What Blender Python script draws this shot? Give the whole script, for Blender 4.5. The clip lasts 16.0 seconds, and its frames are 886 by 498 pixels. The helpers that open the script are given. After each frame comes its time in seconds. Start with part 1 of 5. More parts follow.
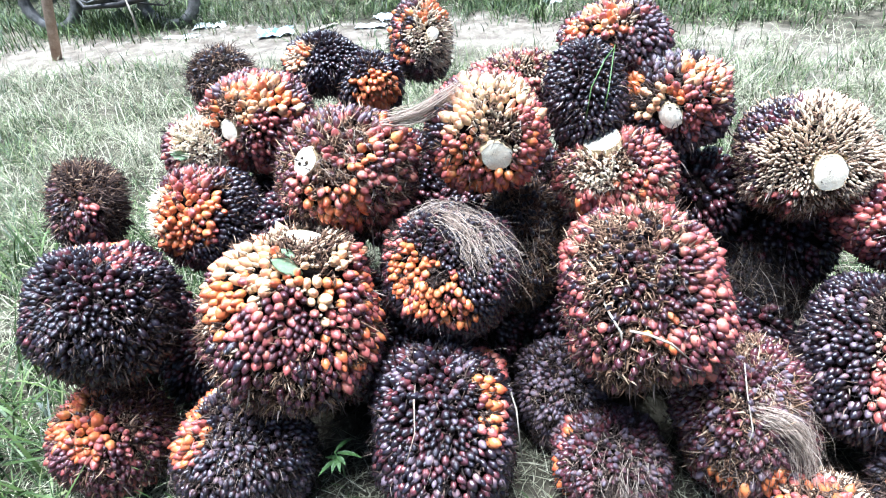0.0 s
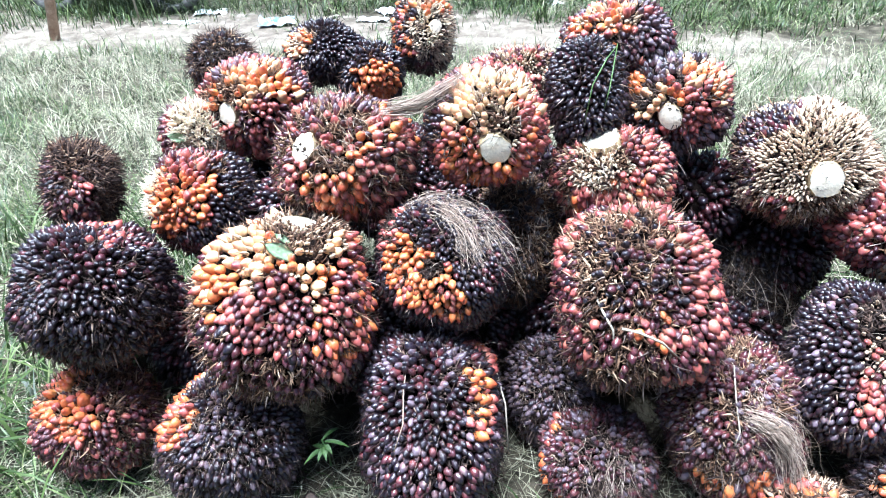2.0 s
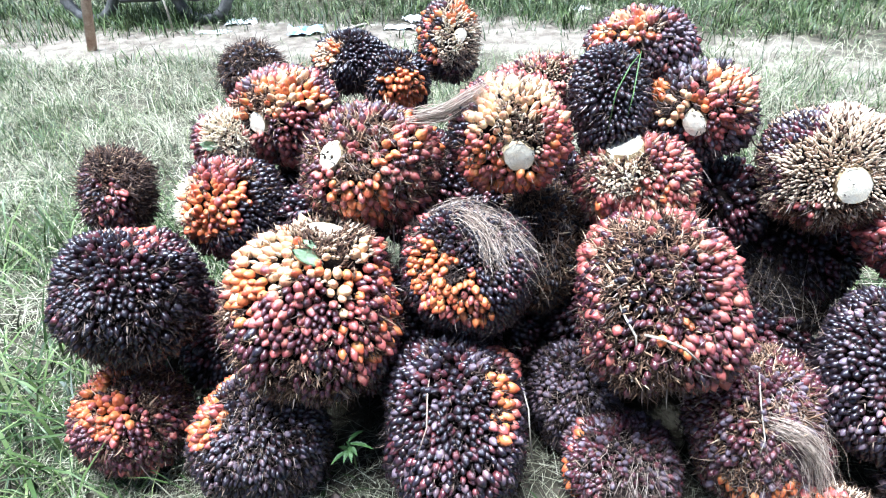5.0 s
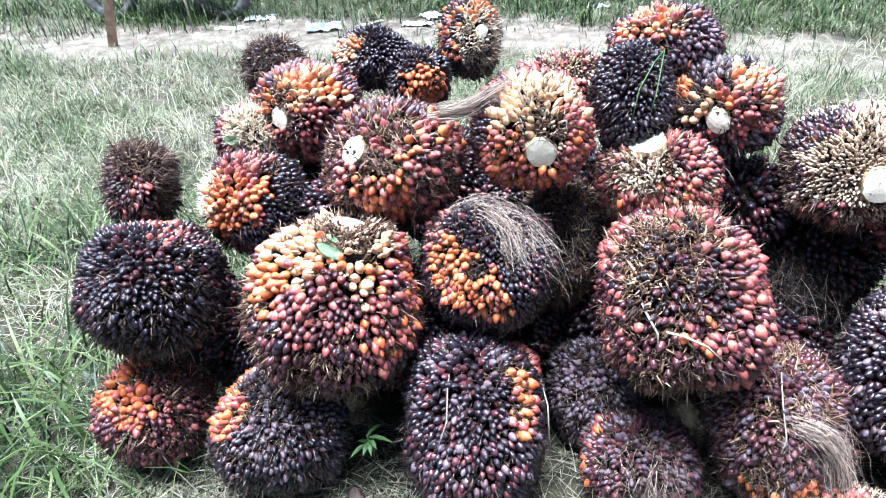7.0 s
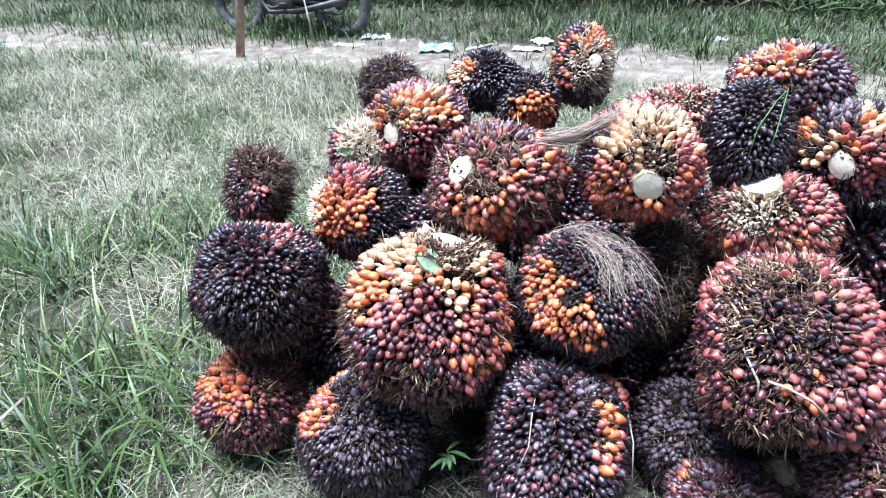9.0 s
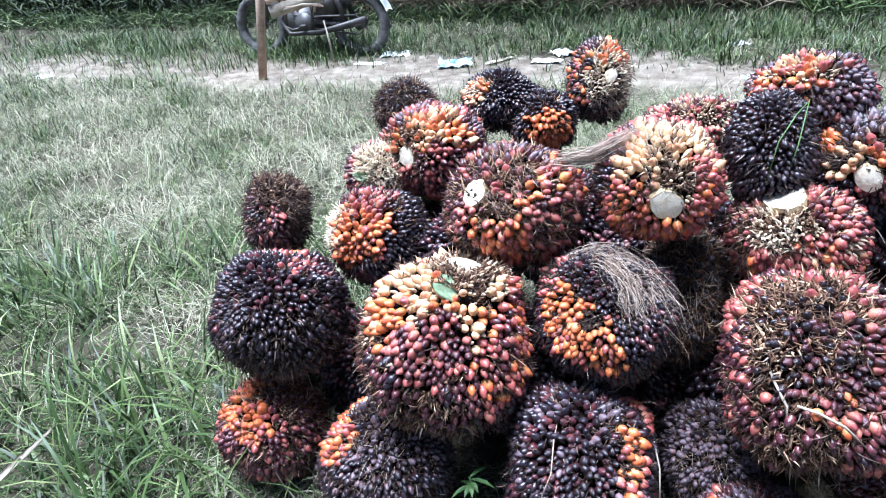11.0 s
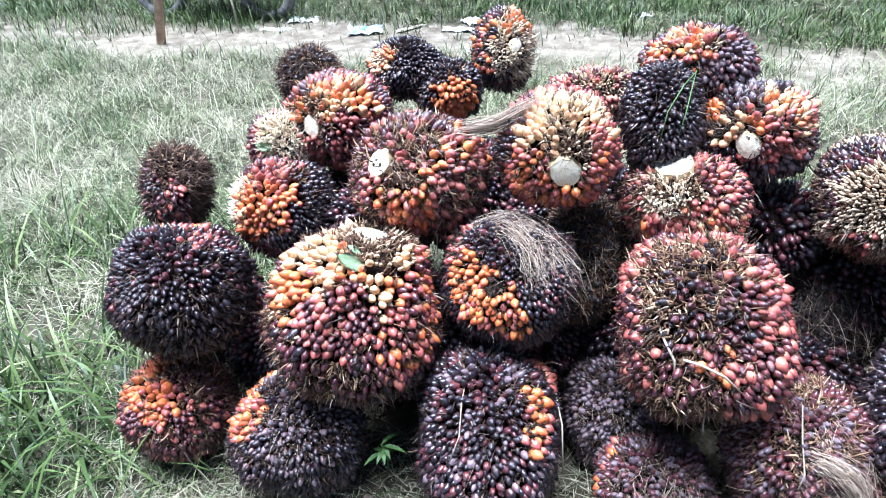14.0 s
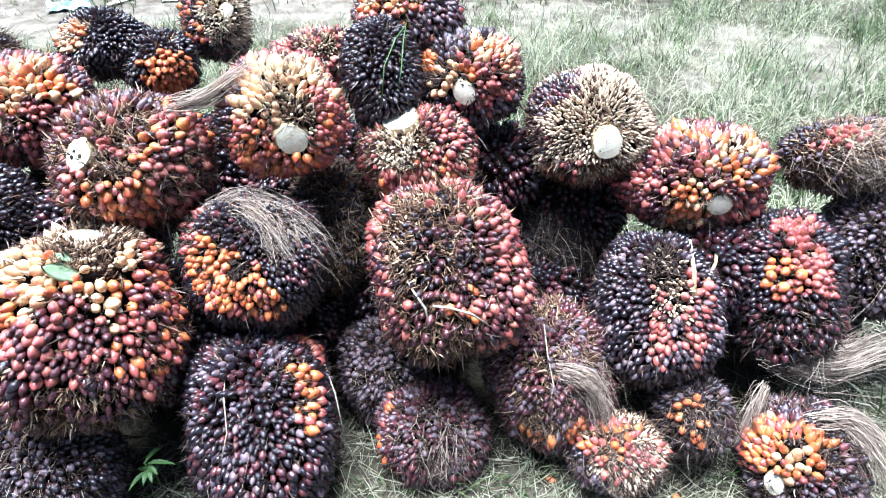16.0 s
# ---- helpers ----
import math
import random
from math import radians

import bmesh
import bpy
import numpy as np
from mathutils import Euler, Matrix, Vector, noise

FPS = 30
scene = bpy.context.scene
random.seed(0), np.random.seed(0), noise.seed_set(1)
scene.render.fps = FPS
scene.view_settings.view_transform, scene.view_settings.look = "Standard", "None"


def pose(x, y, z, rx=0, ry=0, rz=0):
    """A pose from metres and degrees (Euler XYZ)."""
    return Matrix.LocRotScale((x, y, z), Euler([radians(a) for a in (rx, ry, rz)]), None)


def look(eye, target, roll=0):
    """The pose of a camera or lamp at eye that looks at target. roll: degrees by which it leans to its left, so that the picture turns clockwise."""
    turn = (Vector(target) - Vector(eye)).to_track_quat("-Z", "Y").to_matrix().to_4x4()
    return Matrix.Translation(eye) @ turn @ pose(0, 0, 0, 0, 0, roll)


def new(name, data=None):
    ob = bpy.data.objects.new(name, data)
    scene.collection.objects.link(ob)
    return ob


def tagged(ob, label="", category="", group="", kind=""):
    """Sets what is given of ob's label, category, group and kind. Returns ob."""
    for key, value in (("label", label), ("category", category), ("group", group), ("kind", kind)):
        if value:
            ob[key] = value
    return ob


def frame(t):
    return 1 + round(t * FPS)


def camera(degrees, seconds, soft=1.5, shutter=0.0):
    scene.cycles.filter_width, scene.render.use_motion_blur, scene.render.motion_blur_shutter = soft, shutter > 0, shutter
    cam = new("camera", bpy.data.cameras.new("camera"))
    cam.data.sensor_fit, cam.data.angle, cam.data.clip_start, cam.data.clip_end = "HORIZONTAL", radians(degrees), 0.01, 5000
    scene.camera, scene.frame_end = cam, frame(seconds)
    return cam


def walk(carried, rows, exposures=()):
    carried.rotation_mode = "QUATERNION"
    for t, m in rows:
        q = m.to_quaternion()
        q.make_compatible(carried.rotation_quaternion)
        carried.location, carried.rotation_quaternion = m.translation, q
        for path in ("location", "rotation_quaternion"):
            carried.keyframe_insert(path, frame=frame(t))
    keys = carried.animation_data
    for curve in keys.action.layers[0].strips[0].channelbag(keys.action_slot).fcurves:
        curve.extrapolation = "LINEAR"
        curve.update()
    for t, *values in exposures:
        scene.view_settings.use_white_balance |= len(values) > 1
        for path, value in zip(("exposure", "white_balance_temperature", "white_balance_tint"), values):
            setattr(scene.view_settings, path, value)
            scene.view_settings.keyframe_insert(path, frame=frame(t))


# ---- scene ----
# ---------------------------------------------------------------- camera
cam = camera(68.0, 16.0, soft=1.05)
PATH = [
    (0, (0.044, 0.066, 1.667), (-0.182, 1.695, 0.529), -4.71),
    (0.5, (0.040, 0.080, 1.667), (-0.211, 1.721, 0.552), -4.14),
    (1, (0.038, 0.070, 1.651), (-0.168, 1.697, 0.507), -2.26),
    (1.5, (0.046, 0.053, 1.646), (-0.157, 1.680, 0.500), -2.20),
    (2, (0.037, 0.057, 1.651), (-0.166, 1.686, 0.509), -2.05),
    (2.5, (0.055, 0.056, 1.652), (-0.160, 1.694, 0.525), -2.86),
    (3, (0.062, 0.046, 1.655), (-0.144, 1.699, 0.548), -2.71),
    (3.5, (0.061, 0.033, 1.652), (-0.177, 1.673, 0.533), -2.77),
    (3.7, (0.059, 0.021, 1.656), (-0.219, 1.660, 0.544), -3.05),
    (5.8, (0.041, 0.047, 1.666), (-0.236, 1.673, 0.534), -3.76),
    (6, (0.040, 0.047, 1.665), (-0.231, 1.677, 0.538), -3.74),
    (6.5, (0.039, 0.040, 1.667), (-0.263, 1.665, 0.540), -4.42),
    (7, (0.026, 0.027, 1.666), (-0.296, 1.646, 0.536), -3.67),
    (7.5, (0.004, 0.008, 1.677), (-0.451, 1.623, 0.589), -3.48),
    (8, (-0.005, -0.013, 1.684), (-0.605, 1.568, 0.615), -4.08),
    (8.5, (0.009, -0.008, 1.680), (-0.583, 1.576, 0.612), -3.67),
    (9, (0.008, -0.002, 1.681), (-0.580, 1.587, 0.618), -3.50),
    (9.2, (0.002, -0.010, 1.685), (-0.614, 1.574, 0.630), -3.29),
    (11.3, (0.048, 0.071, 1.702), (-0.663, 1.640, 0.686), -7.85),
    (11.5, (0.064, 0.094, 1.690), (-0.722, 1.626, 0.672), -9.43),
    (12, (0.072, 0.107, 1.687), (-0.698, 1.642, 0.663), -9.33),
    (12.2, (0.070, 0.092, 1.689), (-0.659, 1.627, 0.634), -8.60),
    (12.5, (0.052, 0.081, 1.696), (-0.592, 1.641, 0.623), -8.10),
    (13, (0.047, 0.064, 1.702), (-0.554, 1.657, 0.653), -6.64),
    (13.5, (0.045, 0.041, 1.705), (-0.487, 1.650, 0.643), -3.92),
    (13.7, (0.049, 0.043, 1.701), (-0.449, 1.645, 0.613), -3.91),
    (14, (0.065, 0.045, 1.701), (-0.364, 1.645, 0.579), -3.43),
    (14.2, (0.065, 0.029, 1.724), (-0.299, 1.627, 0.577), -2.13),
    (14.5, (0.087, 0.063, 1.696), (-0.190, 1.685, 0.559), -2.74),
    (15, (0.129, 0.076, 1.689), (-0.030, 1.686, 0.513), -3.05),
    (15.2, (0.142, 0.078, 1.687), (0.071, 1.687, 0.501), -2.97),
    (15.5, (0.158, 0.080, 1.684), (0.174, 1.675, 0.478), -2.25),
    (16, (0.167, 0.084, 1.673), (0.381, 1.658, 0.459), 0.16),
]
walk(cam, [(t, look(eye, target, roll)) for t, eye, target, roll in PATH],
     exposures=[(0, 2.26, 5080, 6.5), (3.7, 2.26, 5080, 6.5), (7, 2.16, 5080, 8), (8.5, 1.93, 5010, 10), (12.5, 1.88, 5000, 10), (14.5, 2.16, 5080, 6.5), (16, 2.18, 5080, 5)])

# ---------------------------------------------------------------- light
world = bpy.data.worlds.new("overcast_sky")
scene.world = world
world.use_nodes = True
wn = world.node_tree.nodes
sky = wn.new("ShaderNodeTexSky")
sky.sky_type = "NISHITA"
sky.sun_disc = False
sky.sun_elevation = radians(81)
sky.sun_rotation = radians(293)
sky.air_density, sky.dust_density, sky.ozone_density = 1.2, 5.0, 1.0
wn["Background"].inputs["Strength"].default_value = 0.034
world.node_tree.links.new(sky.outputs["Color"], wn["Background"].inputs["Color"])
sun_lamp = bpy.data.lights.new("sun", "SUN")
sun_lamp.energy = 5.0
sun_lamp.angle = radians(42)
sun_lamp.color = (1.0, 0.96, 0.9)
sun = new("sun", sun_lamp)
sun.matrix_world = look((-1.2, 2.0, 8), (0.0, 1.5, 0.0))


# ---------------------------------------------------------------- materials
def shader(name, rough=0.6, spec=0.4):
    m = bpy.data.materials.new(name)
    m.use_nodes = True
    b = m.node_tree.nodes["Principled BSDF"]
    b.inputs["Roughness"].default_value = rough
    b.inputs["Specular IOR Level"].default_value = spec
    return m, m.node_tree.nodes, m.node_tree.links, b


def ramp(nodes, stops):
    r = nodes.new("ShaderNodeValToRGB")
    while len(r.color_ramp.elements) < len(stops):
        r.color_ramp.elements.new(0.5)
    for e, (p, c) in zip(r.color_ramp.elements, stops):
        e.position, e.color = p, (*c, 1)
    return r


def noise_node(nodes, scale, detail=4.0, rough=0.6):
    n = nodes.new("ShaderNodeTexNoise")
    n.inputs["Scale"].default_value, n.inputs["Detail"].default_value = scale, detail
    n.inputs["Roughness"].default_value = rough
    return n


def coords(nodes, links, tex):
    c = nodes.new("ShaderNodeTexCoord")
    links.new(c.outputs["Object"], tex.inputs["Vector"])


def bump(nodes, links, b, source, strength, distance):
    n = nodes.new("ShaderNodeBump")
    n.inputs["Strength"].default_value, n.inputs["Distance"].default_value = strength, distance
    links.new(source, n.inputs["Height"])
    links.new(n.outputs["Normal"], b.inputs["Normal"])


def mixed(nodes, links, a, c, fac, mode="MIX"):
    n = nodes.new("ShaderNodeMix")
    n.data_type, n.blend_type = "RGBA", mode
    for socket, v in ((n.inputs[6], a), (n.inputs[7], c), (n.inputs[0], fac)):
        if isinstance(v, (int, float, tuple)):
            socket.default_value = v
        else:
            links.new(v, socket)
    return n.outputs[2]


def rough_paint(name, stops, scale, rough=0.8, relief=0.004, spec=0.3, fine=6.0):
    """A worn surface: broad stains and fine grain, both in the relief."""
    m, nodes, links, b = shader(name, rough, spec)
    n1, n2 = noise_node(nodes, scale, 5), noise_node(nodes, scale * fine, 4)
    coords(nodes, links, n1), coords(nodes, links, n2)
    r1, r2 = ramp(nodes, stops), ramp(nodes, [(0.3, (0.55, 0.55, 0.55)), (0.7, (1, 1, 1))])
    links.new(n1.outputs["Fac"], r1.inputs["Fac"])
    links.new(n2.outputs["Fac"], r2.inputs["Fac"])
    links.new(mixed(nodes, links, r1.outputs["Color"], r2.outputs["Color"], 0.6, "MULTIPLY"), b.inputs["Base Color"])
    bump(nodes, links, b, n2.outputs["Fac"], 0.7, relief)
    return m


def chance(nodes, links):
    """A random number for each fruit or strand, in the joined ones from their own attribute."""
    info, attr, add, frac = (nodes.new(k) for k in ("ShaderNodeObjectInfo", "ShaderNodeAttribute", "ShaderNodeMath", "ShaderNodeMath"))
    attr.attribute_name, add.operation, frac.operation = "vary", "ADD", "FRACT"
    links.new(info.outputs["Random"], add.inputs[0])
    links.new(attr.outputs["Fac"], add.inputs[1])
    links.new(add.outputs[0], frac.inputs[0])
    return frac.outputs[0]


def fruit_skin(name, base, tip, other, rough=0.3, dusty=0.4):
    """Palm fruit skin: base colour at the root, darker tip, and a third colour in some fruits; dust and dents."""
    m, nodes, links, b = shader(name, rough, 0.55)
    rnd = chance(nodes, links)
    attr = nodes.new("ShaderNodeAttribute")
    attr.attribute_name = "tip"
    r = ramp(nodes, [(0.4, base), (0.8, tip), (0.94, tip), (1.0, tuple(0.3 * x for x in tip))])
    links.new(attr.outputs["Fac"], r.inputs["Fac"])
    pick = ramp(nodes, [(0.35, (0, 0, 0)), (1.0, (0.85, 0.85, 0.85))])
    links.new(rnd, pick.inputs["Fac"])
    n = noise_node(nodes, 130, 3)
    coords(nodes, links, n)
    dust = ramp(nodes, [(0.5, (0, 0, 0)), (0.8, (dusty, dusty, dusty))])
    links.new(n.outputs["Fac"], dust.inputs["Fac"])
    c = mixed(nodes, links, r.outputs["Color"], other, pick.outputs["Color"])
    c = mixed(nodes, links, c, (0.23, 0.17, 0.13, 1), dust.outputs["Color"])
    links.new(c, b.inputs["Base Color"])
    rr = ramp(nodes, [(0.45, (rough, rough, rough)), (0.85, (0.5, 0.5, 0.5))])
    links.new(n.outputs["Fac"], rr.inputs["Fac"])
    links.new(rr.outputs["Color"], b.inputs["Roughness"])
    bump(nodes, links, b, n.outputs["Fac"], 0.35, 0.002)
    return m


def strand_skin(name, stops, rough=0.75):
    m, nodes, links, b = shader(name, rough, 0.25)
    r = ramp(nodes, stops)
    links.new(chance(nodes, links), r.inputs["Fac"])
    n = noise_node(nodes, 60, 2)
    coords(nodes, links, n)
    shade = ramp(nodes, [(0.3, (0.6, 0.6, 0.6)), (0.7, (1, 1, 1))])
    links.new(n.outputs["Fac"], shade.inputs["Fac"])
    links.new(mixed(nodes, links, r.outputs["Color"], shade.outputs["Color"], 0.7, "MULTIPLY"), b.inputs["Base Color"])
    return m


SKIN = {
    "K": fruit_skin("black_skin", (0.032, 0.011, 0.014), (0.006, 0.005, 0.009), (0.013, 0.01, 0.018, 1), 0.28, 0.16),
    "P": fruit_skin("purple_red_skin", (0.13, 0.032, 0.034), (0.03, 0.009, 0.015), (0.062, 0.016, 0.025, 1), 0.27, 0.3),
    "R": fruit_skin("red_skin", (0.48, 0.17, 0.11), (0.19, 0.037, 0.04), (0.33, 0.075, 0.065, 1), 0.32, 0.36),
    "O": fruit_skin("orange_skin", (0.57, 0.22, 0.06), (0.36, 0.063, 0.024), (0.52, 0.14, 0.04, 1), 0.32, 0.32),
    "Y": fruit_skin("yellow_skin", (0.7, 0.49, 0.26), (0.48, 0.21, 0.11), (0.66, 0.42, 0.22, 1), 0.36, 0.3),
    "C": fruit_skin("straw_skin", (0.62, 0.5, 0.34), (0.36, 0.25, 0.17), (0.6, 0.47, 0.32, 1), 0.5, 0.4),
    "G": fruit_skin("dusty_purple_skin", (0.16, 0.09, 0.095), (0.055, 0.04, 0.056), (0.135, 0.1, 0.125, 1), 0.38, 0.45),
}
BRISTLE = strand_skin("bristle", [(0.0, (0.012, 0.007, 0.006)), (0.5, (0.035, 0.018, 0.014)), (0.85, (0.09, 0.053, 0.04)), (1.0, (0.28, 0.2, 0.15))])
SPINE = strand_skin("dry_spine", [(0.0, (0.032, 0.02, 0.017)), (0.6, (0.12, 0.084, 0.07)), (1.0, (0.42, 0.33, 0.28))])
HUSK = strand_skin("dry_husk", [(0.0, (0.028, 0.014, 0.009)), (0.5, (0.12, 0.062, 0.036)), (0.85, (0.33, 0.2, 0.12)), (1.0, (0.56, 0.42, 0.28))])
DARK_HUSK = strand_skin("dark_husk", [(0.0, (0.012, 0.008, 0.007)), (0.6, (0.045, 0.026, 0.02)), (0.92, (0.12, 0.075, 0.055)), (1.0, (0.3, 0.22, 0.16))])
FRAY = strand_skin("frayed_stalk", [(0.0, (0.55, 0.43, 0.27)), (0.5, (0.74, 0.64, 0.46)), (1.0, (0.82, 0.75, 0.6))])
FIBRE = strand_skin("dry_fibre", [(0.0, (0.12, 0.08, 0.06)), (0.5, (0.35, 0.265, 0.205)), (1.0, (0.58, 0.48, 0.39))])
# brown fibre with the shade of the heap's gaps put into its colour
SHADED_FIBRE = strand_skin("shaded_brown_fibre", [(0.0, (0.012, 0.008, 0.006)), (0.6, (0.036, 0.025, 0.017)), (1.0, (0.15, 0.11, 0.075))])
GREEN = strand_skin("green_grass", [(0.0, (0.013, 0.024, 0.006)), (0.5, (0.037, 0.063, 0.016)), (0.85, (0.095, 0.135, 0.04)), (1.0, (0.22, 0.245, 0.11))], 0.45)
DRY = strand_skin("dry_grass", [(0.0, (0.12, 0.115, 0.07)), (0.5, (0.25, 0.24, 0.158)), (0.85, (0.38, 0.36, 0.25)), (1.0, (0.5, 0.47, 0.35))], 0.7)
LEAFY = strand_skin("dark_leaf", [(0.0, (0.008, 0.014, 0.005)), (0.6, (0.022, 0.035, 0.011)), (1.0, (0.065, 0.088, 0.03))], 0.5)
DEAD = strand_skin("dead_frond", [(0.0, (0.06, 0.045, 0.03)), (0.6, (0.16, 0.12, 0.08)), (1.0, (0.32, 0.26, 0.18))])
# darkened well below real fibre, to paint in the shade of the gaps
SHADE_CORE = rough_paint("shade_dark_core", [(0.3, (0.005, 0.003, 0.0025)), (0.7, (0.013, 0.008, 0.006))], 25, 0.95, 0.01, 0.1)
STALK = rough_paint("stalk_side", [(0.3, (0.3, 0.2, 0.1)), (0.7, (0.6, 0.48, 0.28))], 40, 0.7, 0.004)
CUT = rough_paint("cut_stalk", [(0.3, (0.78, 0.66, 0.47)), (0.6, (0.87, 0.8, 0.65))], 35, 0.6, 0.002)
HOLE = rough_paint("stalk_hole", [(0.3, (0.02, 0.012, 0.008)), (0.7, (0.06, 0.04, 0.02))], 50)
WOOD = rough_paint("weathered_wood", [(0.3, (0.3, 0.2, 0.14)), (0.7, (0.6, 0.46, 0.36))], 14, 0.8, 0.004)
GREY_WOOD = rough_paint("grey_board", [(0.3, (0.3, 0.25, 0.19)), (0.7, (0.55, 0.49, 0.4))], 12, 0.8, 0.004)
RUBBER = rough_paint("muddy_rubber", [(0.35, (0.03, 0.03, 0.03)), (0.7, (0.22, 0.21, 0.2))], 9, 0.85, 0.004)
METAL = rough_paint("dull_metal", [(0.3, (0.03, 0.03, 0.03)), (0.7, (0.13, 0.125, 0.12))], 18, 0.45, 0.001, 0.6)
DARK_METAL = rough_paint("black_metal", [(0.3, (0.015, 0.015, 0.016)), (0.7, (0.06, 0.05, 0.045))], 18, 0.5, 0.001, 0.5)
PLASTIC = rough_paint("white_plastic", [(0.3, (0.66, 0.68, 0.68)), (0.7, (0.82, 0.83, 0.82))], 8, 0.4, 0.003)
BLUE_PLASTIC = rough_paint("blue_plastic", [(0.38, (0.16, 0.34, 0.55)), (0.65, (0.62, 0.72, 0.78))], 7, 0.4, 0.003)
TEAL_PLASTIC = rough_paint("teal_plastic", [(0.3, (0.3, 0.58, 0.54)), (0.65, (0.6, 0.78, 0.72))], 7, 0.4, 0.003)
PALE_LEAF = rough_paint("pale_green_leaf", [(0.3, (0.2, 0.3, 0.15)), (0.7, (0.4, 0.5, 0.32))], 30, 0.5, 0.002)
FRESH_LEAF = rough_paint("fresh_leaf", [(0.3, (0.05, 0.11, 0.03)), (0.7, (0.12, 0.2, 0.06))], 30, 0.45, 0.002)
YELLOW_LEAF = rough_paint("yellow_leaf", [(0.3, (0.5, 0.42, 0.08)), (0.7, (0.62, 0.55, 0.15))], 30, 0.5, 0.002)
BROWN_LEAF = rough_paint("dead_leaf", [(0.3, (0.12, 0.08, 0.07)), (0.7, (0.26, 0.19, 0.16))], 30, 0.7, 0.002)
BARK = rough_paint("palm_bark", [(0.3, (0.03, 0.025, 0.018)), (0.7, (0.13, 0.1, 0.075))], 6, 0.95, 0.03)


def ground_skin():
    m, nodes, links, b = shader("soil", 0.92, 0.15)
    geo, sep = nodes.new("ShaderNodeNewGeometry"), nodes.new("ShaderNodeSeparateXYZ")
    links.new(geo.outputs["Position"], sep.inputs[0])
    broad, mid, fine = noise_node(nodes, 0.9, 5), noise_node(nodes, 7, 5), noise_node(nodes, 60, 4)
    for n in (broad, mid, fine):
        links.new(geo.outputs["Position"], n.inputs["Vector"])

    def calc(op, a, c, clamp=False):
        n = nodes.new("ShaderNodeMath")
        n.operation, n.use_clamp = op, clamp
        for i, v in enumerate((a, c)):
            if isinstance(v, (int, float)):
                n.inputs[i].default_value = v
            else:
                links.new(v, n.inputs[i])
        return n.outputs[0]

    # the sandy track crosses behind the heap and bends nearer on the east side
    bend = calc("MULTIPLY", calc("MAXIMUM", calc("SUBTRACT", sep.outputs["X"], -0.3), 0.0), -0.42)
    off = calc("ABSOLUTE", calc("SUBTRACT", calc("SUBTRACT", sep.outputs["Y"], 5.62), bend), 0.0)
    wob = calc("MULTIPLY", calc("SUBTRACT", broad.outputs["Fac"], 0.5), 3.0)
    sand = calc("SUBTRACT", 1.0, calc("MULTIPLY", calc("SUBTRACT", calc("ADD", off, wob), 0.35), 1.9), True)
    earth = ramp(nodes, [(0.3, (0.026, 0.023, 0.015)), (0.5, (0.062, 0.054, 0.036)), (0.72, (0.15, 0.13, 0.095))])
    links.new(mid.outputs["Fac"], earth.inputs["Fac"])
    pale = ramp(nodes, [(0.3, (0.11, 0.088, 0.066)), (0.5, (0.19, 0.16, 0.126)), (0.72, (0.33, 0.29, 0.24))])
    links.new(mid.outputs["Fac"], pale.inputs["Fac"])
    grain = ramp(nodes, [(0.3, (0.6, 0.6, 0.6)), (0.7, (1, 1, 1))])
    links.new(fine.outputs["Fac"], grain.inputs["Fac"])
    c = mixed(nodes, links, earth.outputs["Color"], pale.outputs["Color"], sand)
    links.new(mixed(nodes, links, c, grain.outputs["Color"], 0.7, "MULTIPLY"), b.inputs["Base Color"])
    bump(nodes, links, b, fine.outputs["Fac"], 0.7, 0.02)
    return m


SOIL = ground_skin()


# ---------------------------------------------------------------- mesh helpers
def mesh_of(name, verts, tris, mats, slots=None, vary=None, tip=None, smooth=True):
    """A mesh from arrays of triangles."""
    verts, tris = np.asarray(verts, np.float32), np.asarray(tris, np.int32)
    me = bpy.data.meshes.new(name)
    me.vertices.add(len(verts))
    me.vertices.foreach_set("co", verts.ravel())
    me.loops.add(tris.size)
    me.loops.foreach_set("vertex_index", tris.ravel())
    me.polygons.add(len(tris))
    me.polygons.foreach_set("loop_start", np.arange(0, tris.size, 3, dtype=np.int32))
    for m in mats:
        me.materials.append(m)
    if slots is not None:
        me.polygons.foreach_set("material_index", np.asarray(slots, np.int32))
    me.polygons.foreach_set("use_smooth", np.full(len(tris), smooth))
    for key, values in (("vary", vary), ("tip", tip)):
        if values is not None:
            me.attributes.new(key, "FLOAT", "POINT").data.foreach_set("value", np.asarray(values, np.float32))
    me.update(calc_edges=True)
    return me


def child(name, me, parent, label="", kind=""):
    ob = new(name, me)
    ob.parent = parent
    return tagged(ob, label, "", "", kind)


def part(name, bm, material, parent, label="", smooth=True):
    me = bpy.data.meshes.new(name)
    for f in bm.faces:
        f.smooth = smooth
    bm.to_mesh(me)
    bm.free()
    me.materials.append(material)
    return child(name, me, parent, label)


def thing(name, m, label, category, group=""):
    ob = new(name)
    ob.matrix_basis = m
    return tagged(ob, label, category, group)


